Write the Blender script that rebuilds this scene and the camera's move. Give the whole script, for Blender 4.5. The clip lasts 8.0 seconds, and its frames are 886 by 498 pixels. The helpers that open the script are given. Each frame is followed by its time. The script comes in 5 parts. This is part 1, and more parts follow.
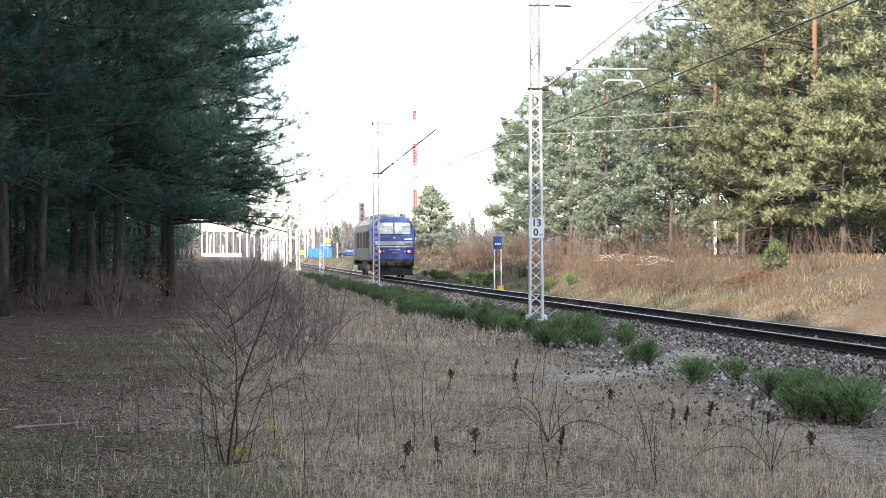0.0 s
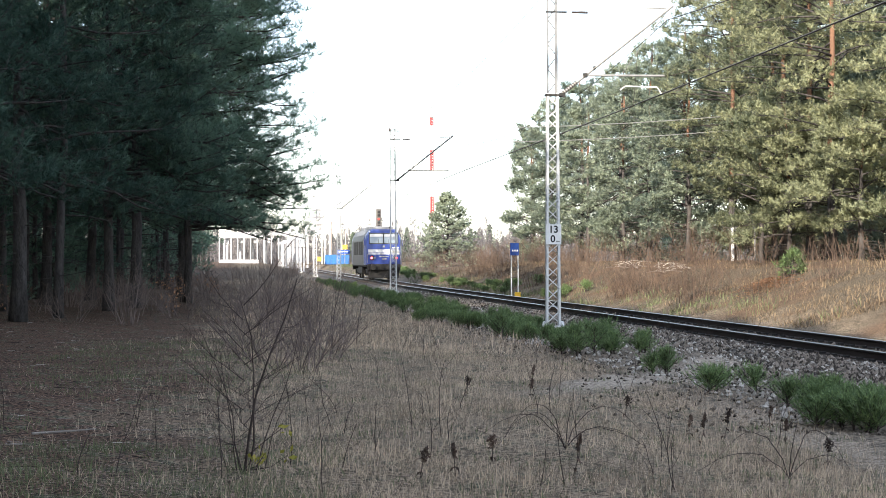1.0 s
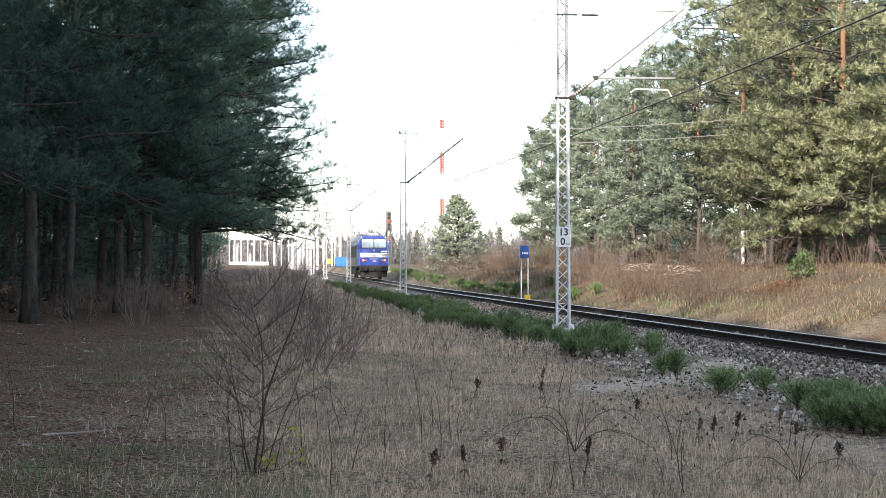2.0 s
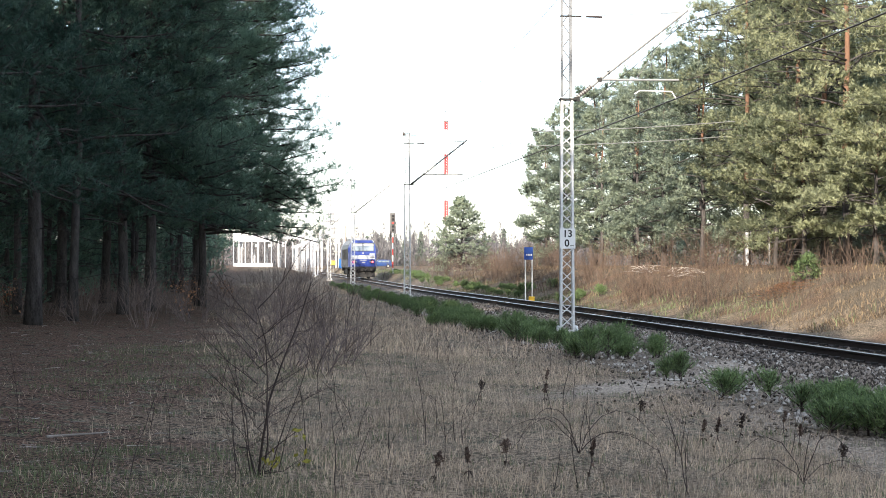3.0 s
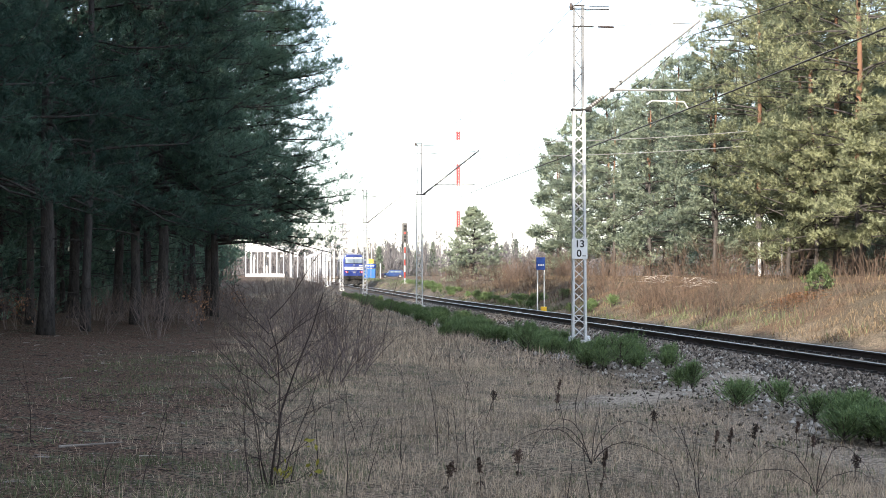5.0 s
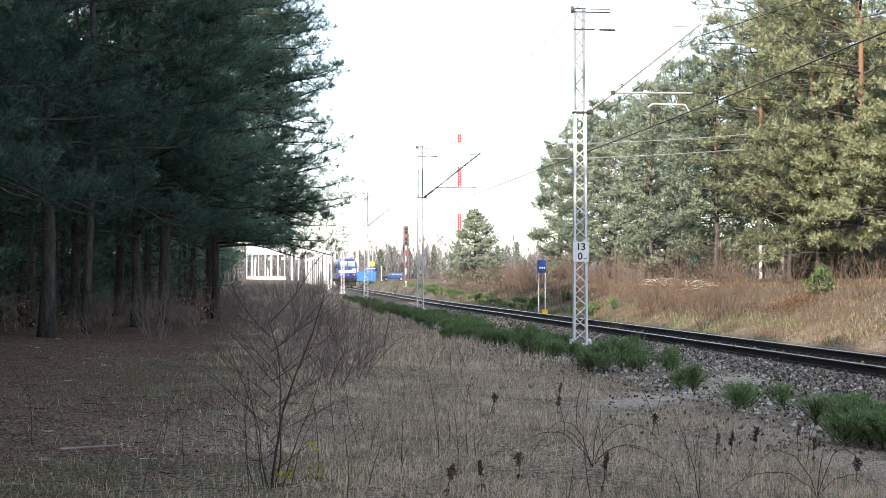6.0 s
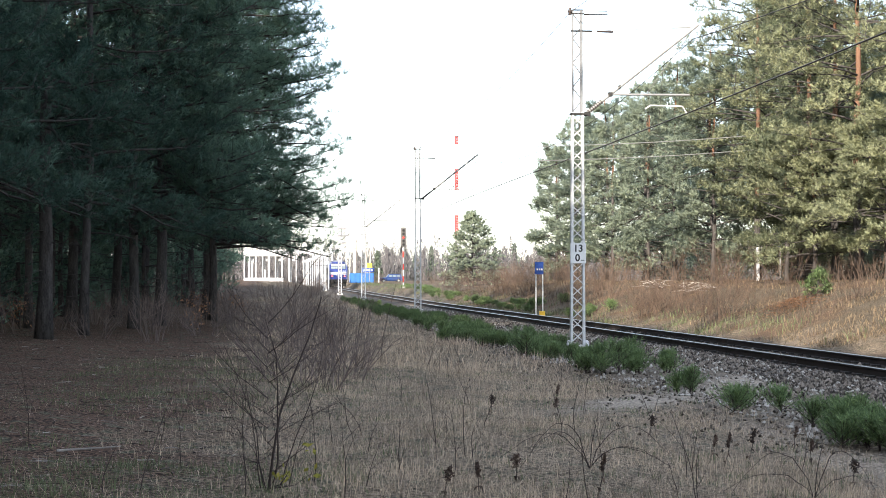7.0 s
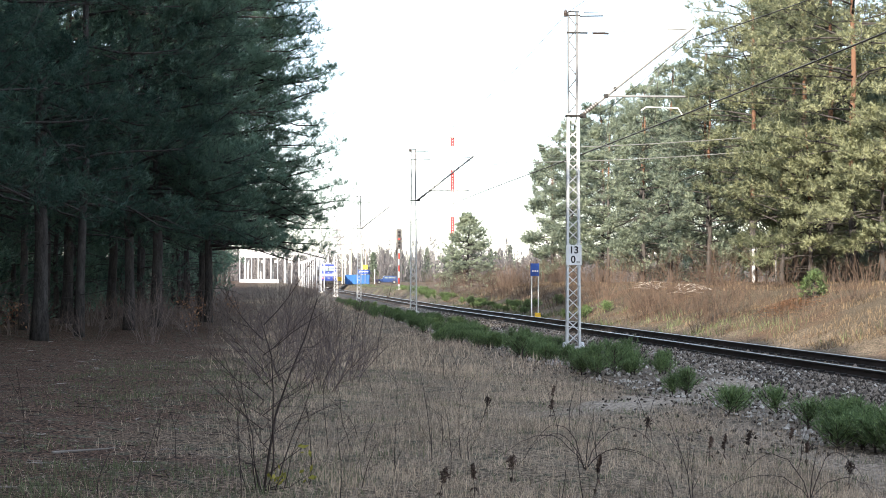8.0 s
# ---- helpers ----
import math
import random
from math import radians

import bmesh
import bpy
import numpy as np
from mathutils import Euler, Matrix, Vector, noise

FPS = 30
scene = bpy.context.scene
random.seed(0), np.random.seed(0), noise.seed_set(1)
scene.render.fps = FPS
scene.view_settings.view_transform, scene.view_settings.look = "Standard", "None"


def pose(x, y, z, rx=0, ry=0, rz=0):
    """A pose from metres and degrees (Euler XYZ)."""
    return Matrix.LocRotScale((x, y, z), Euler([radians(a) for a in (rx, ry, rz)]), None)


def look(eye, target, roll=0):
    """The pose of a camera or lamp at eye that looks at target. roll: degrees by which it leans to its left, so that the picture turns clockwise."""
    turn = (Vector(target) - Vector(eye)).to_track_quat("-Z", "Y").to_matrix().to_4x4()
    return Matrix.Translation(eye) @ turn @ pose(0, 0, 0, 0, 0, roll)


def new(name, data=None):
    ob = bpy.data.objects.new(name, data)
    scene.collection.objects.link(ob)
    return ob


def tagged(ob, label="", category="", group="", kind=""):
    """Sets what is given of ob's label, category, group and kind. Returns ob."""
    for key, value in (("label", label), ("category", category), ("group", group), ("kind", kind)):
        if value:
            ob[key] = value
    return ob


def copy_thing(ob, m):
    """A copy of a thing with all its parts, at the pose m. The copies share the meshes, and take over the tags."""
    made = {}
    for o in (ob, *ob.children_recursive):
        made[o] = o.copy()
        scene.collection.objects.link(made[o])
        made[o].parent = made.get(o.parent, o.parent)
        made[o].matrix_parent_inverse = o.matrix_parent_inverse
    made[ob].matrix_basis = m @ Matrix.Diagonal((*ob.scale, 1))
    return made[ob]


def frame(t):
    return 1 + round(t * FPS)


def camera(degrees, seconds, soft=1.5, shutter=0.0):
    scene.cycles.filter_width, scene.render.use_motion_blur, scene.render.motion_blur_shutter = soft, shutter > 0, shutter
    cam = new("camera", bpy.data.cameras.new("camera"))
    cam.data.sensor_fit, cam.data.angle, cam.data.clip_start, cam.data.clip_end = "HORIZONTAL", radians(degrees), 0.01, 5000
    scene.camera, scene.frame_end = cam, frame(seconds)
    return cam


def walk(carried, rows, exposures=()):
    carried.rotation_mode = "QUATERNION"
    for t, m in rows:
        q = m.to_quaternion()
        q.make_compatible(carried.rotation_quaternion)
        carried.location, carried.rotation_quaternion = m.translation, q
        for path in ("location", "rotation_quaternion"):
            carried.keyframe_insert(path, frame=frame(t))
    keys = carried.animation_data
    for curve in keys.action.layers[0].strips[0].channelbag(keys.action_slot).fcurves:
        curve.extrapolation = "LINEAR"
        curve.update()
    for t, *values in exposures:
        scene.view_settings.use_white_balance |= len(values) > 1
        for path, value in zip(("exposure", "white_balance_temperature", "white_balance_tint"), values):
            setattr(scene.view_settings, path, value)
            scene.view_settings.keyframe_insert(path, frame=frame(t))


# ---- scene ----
EYE = 1.9
cam = camera(29.31, 8.0, soft=0.9)
# seconds, turn to the right of the track's line, tilt upwards, lean
AIM = [
    (0.0, 7.378, 0.234, -0.19), (0.5, 7.102, 0.319, -0.23), (1.0, 6.805, 0.456, -0.18), (1.5, 6.591, 0.516, -0.11),
    (3.0, 6.332, 0.595, -0.06), (3.5, 6.229, 0.662, -0.09), (4.0, 6.084, 0.778, -0.084), (4.5, 5.966, 0.868, -0.09),
    (6.0, 5.888, 1.035, -0.016), (6.5, 5.917, 1.057, -0.015), (7.0, 5.975, 1.088, 0.0), (7.5, 6.059, 1.120, -0.009),
    (8.0, 6.122, 1.143, 0.012)]


def aimed(yaw, tilt, lean):
    y, p = radians(yaw), radians(tilt)
    way = Vector((math.sin(y) * math.cos(p), math.cos(y) * math.cos(p), math.sin(p)))
    eye = Vector((0, 0, EYE))
    return look(eye, eye + way * 50, lean)


walk(cam, [(t, aimed(a, b, c)) for t, a, b, c in AIM], exposures=[(0.0, 1.78), (0.5, 1.67), (0.9, 1.53), (8.0, 1.51)])

# ---- light ----
SUN_EL, SUN_AZ = 22.0, 26.5          # the sun stands behind and to the left, low
world = bpy.data.worlds.new("world")
scene.world = world
world.use_nodes = True
wn = world.node_tree
sky = wn.nodes.new("ShaderNodeTexSky")
sky.sky_type = "NISHITA"
sky.sun_disc = False
sky.sun_elevation = radians(SUN_EL)
sky.sun_rotation = radians(180 + SUN_AZ)
sky.air_density, sky.dust_density, sky.ozone_density = 1.0, 0.6, 1.2
# thin bright haze over the whole sky
haze = wn.nodes.new("ShaderNodeMix")
haze.data_type = "RGBA"
haze.inputs[0].default_value = 0.44
haze.inputs[7].default_value = (4.5, 4.85, 5.6, 1)
wn.links.new(sky.outputs[0], haze.inputs[6])
wn.links.new(haze.outputs[2], wn.nodes["Background"].inputs[0])
wn.nodes["Background"].inputs[1].default_value = 0.15
to_sun = Vector((-math.sin(radians(SUN_AZ)) * math.cos(radians(SUN_EL)),
                 -math.cos(radians(SUN_AZ)) * math.cos(radians(SUN_EL)), math.sin(radians(SUN_EL))))
sun_data = bpy.data.lights.new("sun", "SUN")
sun_data.energy, sun_data.angle, sun_data.color = 5.0, radians(0.5), (1.0, 0.90, 0.77)
sun = new("sun", sun_data)
sun.matrix_world = look(to_sun * 100, (0, 0, 0))

rng = np.random.default_rng(7)


# ---- materials ----
def mat(name, a, b=None, scale=4.0, rough=0.8, metal=0.0, bump=0.0, fine=40.0, coord="Object", translucent=0.0,
        emit=0.0, rand=0.0, stretch=(1, 1, 1), spec=0.3, island=0.0):
    m = bpy.data.materials.new(name)
    m.use_nodes = True
    nt = m.node_tree
    p = nt.nodes["Principled BSDF"]
    p.inputs["Roughness"].default_value = rough
    p.inputs["Metallic"].default_value = metal
    p.inputs["Specular IOR Level"].default_value = spec
    b = b or tuple(0.6 * v for v in a)
    tc = nt.nodes.new("ShaderNodeTexCoord")
    mp = nt.nodes.new("ShaderNodeMapping")
    mp.inputs["Scale"].default_value = stretch
    nt.links.new(tc.outputs[coord], mp.inputs[0])
    big, small = nt.nodes.new("ShaderNodeTexNoise"), nt.nodes.new("ShaderNodeTexNoise")
    big.inputs["Scale"].default_value, small.inputs["Scale"].default_value = scale, fine
    big.inputs["Detail"].default_value, small.inputs["Detail"].default_value = 4, 3
    for n in (big, small):
        nt.links.new(mp.outputs[0], n.inputs["Vector"])
    mix = nt.nodes.new("ShaderNodeMath")
    mix.operation = "MULTIPLY_ADD"
    mix.inputs[1].default_value = 0.45
    nt.links.new(small.outputs[0], mix.inputs[0])
    half = nt.nodes.new("ShaderNodeMath")
    half.operation = "MULTIPLY"
    half.inputs[1].default_value = 0.55
    nt.links.new(big.outputs[0], half.inputs[0])
    nt.links.new(half.outputs[0], mix.inputs[2])
    fac = mix.outputs[0]
    if rand:
        info = nt.nodes.new("ShaderNodeObjectInfo")
        add = nt.nodes.new("ShaderNodeMath")
        add.operation = "MULTIPLY_ADD"
        add.inputs[1].default_value = rand
        nt.links.new(info.outputs["Random"], add.inputs[0])
        off = nt.nodes.new("ShaderNodeMath")
        off.operation = "SUBTRACT"
        off.inputs[1].default_value = rand / 2
        nt.links.new(fac, off.inputs[0])
        nt.links.new(off.outputs[0], add.inputs[2])
        fac = add.outputs[0]
    if island:
        gi = nt.nodes.new("ShaderNodeNewGeometry")
        add = nt.nodes.new("ShaderNodeMath")
        add.operation = "MULTIPLY_ADD"
        add.inputs[1].default_value = island
        nt.links.new(gi.outputs["Random Per Island"], add.inputs[0])
        off = nt.nodes.new("ShaderNodeMath")
        off.operation = "SUBTRACT"
        off.inputs[1].default_value = island / 2
        nt.links.new(fac, off.inputs[0])
        nt.links.new(off.outputs[0], add.inputs[2])
        fac = add.outputs[0]
    ramp = nt.nodes.new("ShaderNodeValToRGB")
    ramp.color_ramp.elements[0].position, ramp.color_ramp.elements[1].position = 0.36, 0.64
    ramp.color_ramp.elements[0].color, ramp.color_ramp.elements[1].color = (*b, 1), (*a, 1)
    nt.links.new(fac, ramp.inputs[0])
    nt.links.new(ramp.outputs[0], p.inputs["Base Color"])
    if bump:
        bn = nt.nodes.new("ShaderNodeBump")
        bn.inputs["Strength"].default_value = bump
        bn.inputs["Distance"].default_value = 0.02
        nt.links.new(small.outputs[0], bn.inputs["Height"])
        nt.links.new(bn.outputs[0], p.inputs["Normal"])
    if emit:
        nt.links.new(ramp.outputs[0], p.inputs["Emission Color"])
        p.inputs["Emission Strength"].default_value = emit
    if translucent:
        tr = nt.nodes.new("ShaderNodeBsdfTranslucent")
        nt.links.new(ramp.outputs[0], tr.inputs[0])
        ms = nt.nodes.new("ShaderNodeMixShader")
        ms.inputs[0].default_value = translucent
        nt.links.new(p.outputs[0], ms.inputs[1])
        nt.links.new(tr.outputs[0], ms.inputs[2])
        nt.links.new(ms.outputs[0], nt.nodes["Material Output"].inputs[0])
    return m


M_BARK = mat("pine_bark", (0.092, 0.083, 0.079), (0.014, 0.012, 0.011), 2.5, 0.9, bump=1.0, fine=15, stretch=(4, 4, 0.8))
M_BARKRED = mat("pine_bark_upper", (0.20, 0.105, 0.062), (0.10, 0.058, 0.040), 2, 0.85, bump=0.6, fine=25, stretch=(3, 3, 0.8))
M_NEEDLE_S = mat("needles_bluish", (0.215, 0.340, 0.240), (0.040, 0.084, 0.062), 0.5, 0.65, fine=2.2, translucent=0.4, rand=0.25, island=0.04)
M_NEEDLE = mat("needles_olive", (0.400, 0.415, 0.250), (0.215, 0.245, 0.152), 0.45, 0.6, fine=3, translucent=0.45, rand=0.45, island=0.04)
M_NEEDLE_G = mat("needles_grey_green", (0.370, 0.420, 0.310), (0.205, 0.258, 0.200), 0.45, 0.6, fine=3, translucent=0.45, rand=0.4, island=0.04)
M_NEEDLE_Y = mat("needles_young", (0.215, 0.300, 0.120), (0.092, 0.142, 0.062), 1.5, 0.65, fine=8, translucent=0.3, rand=0.12, island=0.5)
M_STONE = mat("ballast_stone", (0.235, 0.196, 0.160), (0.040, 0.032, 0.025), 6, 0.9, bump=0.3, fine=60, island=0.85)
M_PALESTONE = mat("pale_stone", (0.46, 0.425, 0.375), (0.25, 0.225, 0.195), 6, 0.9, bump=0.3, fine=60, island=0.6)
M_BED = mat("ballast_bed", (0.105, 0.088, 0.073), (0.026, 0.021, 0.017), 2.0, 0.95, bump=1.0, fine=18)
M_RAIL = mat("rail_rust", (0.050, 0.036, 0.030), (0.028, 0.021, 0.018), 2, 0.8, 0.1, fine=30)
M_RAILTOP = mat("rail_polished", (0.62, 0.62, 0.63), (0.45, 0.44, 0.43), 3, 0.3, 1.0, fine=30)
M_SLEEPER = mat("sleeper", (0.100, 0.082, 0.070), (0.040, 0.033, 0.028), 3, 0.9, bump=0.4, fine=30, rand=0.3)
M_MAST = mat("mast_pale_paint", (0.70, 0.70, 0.69), (0.57, 0.57, 0.565), 1.5, 0.5, 0.0, fine=14)
M_GALV = mat("galvanised_steel", (0.30, 0.30, 0.29), (0.20, 0.20, 0.195), 3, 0.6, 0.4, fine=25)
M_DARK = mat("dark_iron", (0.036, 0.034, 0.032), (0.018, 0.017, 0.016), 3, 0.7, 0.3)
M_SIGHEAD = mat("signal_grey", (0.115, 0.11, 0.105), (0.085, 0.08, 0.078), 2, 0.6)
M_INSUL = mat("insulator_brown", (0.055, 0.042, 0.038), (0.032, 0.025, 0.022), 3, 0.3)
M_ZINC = mat("weathered_zinc", (0.18, 0.185, 0.19), (0.12, 0.123, 0.128), 3, 0.75, 0.0, fine=25)
M_WIRE = mat("copper_wire", (0.10, 0.09, 0.08), (0.06, 0.055, 0.05), 3, 0.6, 0.5)
M_CONCRETE = mat("concrete", (0.50, 0.48, 0.45), (0.34, 0.32, 0.30), 2, 0.9, bump=0.4, fine=25)
M_WHITE = mat("white_paint", (0.80, 0.80, 0.79), (0.66, 0.66, 0.65), 0.8, 0.5, fine=8)
M_CANOPY = mat("canopy_pale_paint", (0.55, 0.555, 0.57), (0.42, 0.425, 0.44), 0.4, 0.6, fine=4)
M_BLACK = mat("black_paint", (0.015, 0.015, 0.016), (0.01, 0.01, 0.01), 3, 0.5)
M_FADEDRED = mat("faded_red_paint", (0.42, 0.055, 0.055), (0.34, 0.045, 0.045), 1, 0.6)
M_RED = mat("red_paint", (0.62, 0.06, 0.045), (0.45, 0.05, 0.04), 1, 0.5)
M_YELLOW = mat("yellow_paint", (0.85, 0.55, 0.05), (0.70, 0.42, 0.04), 2, 0.5)
M_BLUE = mat("loco_blue_paint", (0.012, 0.034, 0.205), (0.010, 0.027, 0.160), 1, 0.3, spec=0.5)
M_STRIPE = mat("dull_white_band", (0.55, 0.56, 0.57), (0.44, 0.45, 0.46), 1, 0.5)
M_SIGNBLUE = mat("sign_blue", (0.02, 0.07, 0.30), (0.015, 0.05, 0.22), 3, 0.5)
M_CYANBLUE = mat("container_blue", (0.025, 0.120, 0.340), (0.020, 0.095, 0.280), 1, 0.5)
M_GREYSIDE = mat("loco_side_grey", (0.055, 0.052, 0.062), (0.035, 0.034, 0.042), 1, 0.45)
M_ROOFGREY = mat("loco_roof_grey", (0.30, 0.31, 0.32), (0.20, 0.20, 0.21), 2, 0.6)
M_GLASS = mat("dark_glass", (0.20, 0.24, 0.27), (0.14, 0.17, 0.19), 1, 0.08, spec=1.0)
M_TAIL = mat("tail_lamp_lit", (1.0, 0.10, 0.12), (1.0, 0.07, 0.09), 1, 0.4, emit=2.2)
M_SIGRED = mat("signal_lens_red", (0.8, 0.05, 0.04), (0.7, 0.04, 0.03), 1, 0.4, emit=0.35)
M_TWIG = mat("twig_bark", (0.070, 0.050, 0.044), (0.030, 0.022, 0.020), 5, 0.9, fine=30)
M_TWIGBROWN = mat("twig_brown", (0.225, 0.172, 0.150), (0.105, 0.080, 0.070), 3, 0.9, fine=30, island=0.4)
M_TWIGRED = mat("twig_reddish", (0.120, 0.082, 0.060), (0.048, 0.034, 0.027), 3, 0.9, fine=30, island=0.4)
M_DEADWOOD = mat("dead_wood", (0.42, 0.375, 0.33), (0.20, 0.175, 0.155), 4, 0.9, bump=0.3, fine=30, rand=0.5)
M_GRASS = mat("dry_grass", (0.80, 0.615, 0.440), (0.165, 0.126, 0.094), 0.55, 0.85, fine=5, translucent=0.2, island=0.38)
M_GRASSBANK = mat("dry_grass_bank", (0.225, 0.165, 0.103), (0.060, 0.043, 0.028), 0.3, 0.85, fine=8, translucent=0.2, island=0.7)
M_GREENGRASS = mat("green_grass", (0.169, 0.196, 0.095), (0.081, 0.095, 0.051), 1, 0.8, fine=9, translucent=0.2, island=0.5)
M_DOCK = mat("dock_seed", (0.120, 0.080, 0.062), (0.045, 0.031, 0.025), 6, 0.9, rand=0.4)
M_LEAFY = mat("yellow_leaf", (0.38, 0.30, 0.045), (0.23, 0.24, 0.045), 8, 0.6, translucent=0.3)
M_LEAFBROWN = mat("brown_leaves", (0.40, 0.215, 0.115), (0.20, 0.105, 0.060), 3, 0.8, fine=12, island=0.5)
# far woods: the haze of distance is put into these greyed colours
M_FARWOOD = mat("hazed_far_wood", (0.150, 0.140, 0.142), (0.088, 0.084, 0.088), 0.2, 0.95, fine=1.2, island=0.4)
M_FARPINE = mat("hazed_far_pine", (0.110, 0.138, 0.100), (0.068, 0.088, 0.066), 0.3, 0.9, fine=2, translucent=0.2)


# ---- mesh helpers ----
class Geo:
    def __init__(self):
        self.v, self.f, self.n = [], [], 0

    def add(self, v, f):
        v = np.asarray(v, float).reshape(-1, 3)
        self.v.append(v)
        self.f.append(np.asarray(f, int) + self.n)
        self.n += len(v)
        return self

    def box(self, c, s, rz=0.0):
        s = np.asarray(s) / 2
        v = np.array([(x, y, z) for z in (-1, 1) for y in (-1, 1) for x in (-1, 1)]) * s
        if rz:
            a = radians(rz)
            v = v @ np.array([(math.cos(a), math.sin(a), 0), (-math.sin(a), math.cos(a), 0), (0, 0, 1)])
        return self.add(v + np.asarray(c), [(0, 2, 3, 1), (4, 5, 7, 6), (0, 1, 5, 4), (2, 6, 7, 3), (0, 4, 6, 2), (1, 3, 7, 5)])

    def tube(self, pts, r, n=6):
        pts = np.asarray(pts, float)
        r = np.broadcast_to(np.asarray(r, float), (len(pts),))
        d = np.gradient(pts, axis=0)
        d /= np.linalg.norm(d, axis=1)[:, None] + 1e-9
        ref = np.array([0, 0, 1.0]) if abs(d[0, 2]) < 0.8 else np.array([1.0, 0, 0])
        u = np.cross(d, ref)
        u /= np.linalg.norm(u, axis=1)[:, None] + 1e-9
        w = np.cross(d, u)
        a = np.arange(n) * 2 * math.pi / n
        ring = pts[:, None] + r[:, None, None] * (np.cos(a)[None, :, None] * u[:, None] + np.sin(a)[None, :, None] * w[:, None])
        i = np.arange(len(pts) - 1)[:, None] * n
        j = np.arange(n)[None]
        k = (j + 1) % n
        f = np.stack([i + j, i + k, i + n + k, i + n + j], -1).reshape(-1, 4)
        base = self.n
        self.add(ring, f)
        self.f.append(np.array([[base + q for q in range(n - 1, -1, -1)]]))
        self.f.append(np.array([[base + (len(pts) - 1) * n + q for q in range(n)]]))
        return self

    def bar(self, a, b, r, n=6):
        return self.tube([a, b], r, n)

    def mesh(self, name, smooth=False):
        me = bpy.data.meshes.new(name)
        v = np.concatenate(self.v)
        me.vertices.add(len(v))
        me.vertices.foreach_set("co", v.astype(np.float32).ravel())
        sizes = np.concatenate([np.full(len(f), f.shape[1]) for f in self.f])
        loops = np.concatenate([f.ravel() for f in self.f])
        me.loops.add(len(loops))
        me.loops.foreach_set("vertex_index", loops.astype(np.int32))
        me.polygons.add(len(sizes))
        me.polygons.foreach_set("loop_start", np.concatenate([[0], np.cumsum(sizes)[:-1]]).astype(np.int32))
        me.polygons.foreach_set("use_smooth", np.full(len(sizes), smooth))
        me.update(calc_edges=True)
        me.validate()
        return me


def part(name, geo, material, parent=None, label="", smooth=False):
    me = geo if isinstance(geo, bpy.types.Mesh) else geo.mesh(name, smooth)
    if not me.materials:
        me.materials.append(material)
    ob = new(name, me)
    ob.parent = parent
    if label:
        tagged(ob, label)
    return ob


def thing(name, m, label, category, group="", kind=""):
    ob = new(name)
    ob.matrix_world = m
    return tagged(ob, label, category, group, kind)


def bevelled(name, size, width, seg=2, c=(0, 0, 0), shape=None):
    """A box with rounded edges; shape moves its corners first."""
    bm = bmesh.new()
    bmesh.ops.create_cube(bm, size=1)
    for v in bm.verts:
        v.co = Vector((v.co.x * size[0] + c[0], v.co.y * size[1] + c[1], v.co.z * size[2] + c[2]))
        if shape:
            v.co = Vector(shape(v.co))
    bmesh.ops.bevel(bm, geom=list(bm.edges), offset=width, segments=seg, affect="EDGES", profile=0.5)
    me = bpy.data.meshes.new(name)
    bm.to_mesh(me)
    bm.free()
    return me


# ---- the ground ----
TRACK = 11.4          # the track's axis, metres to the right of the camera
RAIL_Z = 0.38         # top of the rails
PROFILE = [(-400, 0.4), (-40, 0.4), (-6, 0.3), (-1, 0.2), (3, 0.14), (6, 0.03), (7.2, 0.0), (8.2, 0.05), (8.9, 0.10), (13.6, 0.10), (14.6, 0.0), (15.6, 0.1),
           (17.5, 0.75), (20.0, 1.55), (22.5, 1.85), (60, 2.1), (400, 2.1)]


def grade(y):
    """The line climbs gently beyond the third mast."""
    return 0.0030 * np.clip(np.asarray(y, float) - 110, 0, 320)


def height(x, y):
    x, y = np.asarray(x, float), np.asarray(y, float)
    z = np.interp(x, [p[0] for p in PROFILE], [p[1] for p in PROFILE])
    flat = np.clip((y - 130) / 50, 0, 1)
    z = np.where(x > 14, z * (1 - flat) + flat * np.interp(x, [14, 15.0, 17.5], [0.0, 0.85, 1.1]), z) + grade(y)
    z = z + np.clip((y - 85) / 95, 0, 1) * 1.05 * np.clip((6.6 - x) / 1.6, 0, 1)
    calm = np.where((x > 8.8) & (x < 14), 0.0, 1.0)
    near = np.clip(1 - np.abs(y - 60) / 260, 0, 1)
    z = z + calm * near * (0.07 * np.sin(x * 0.9 + 1.3 * np.sin(y * 0.21)) * np.cos(y * 0.33 + x * 0.2)
                           + 0.035 * np.sin(x * 2.3 + y * 1.1) * np.sin(y * 1.7 - x * 0.7))
    return z


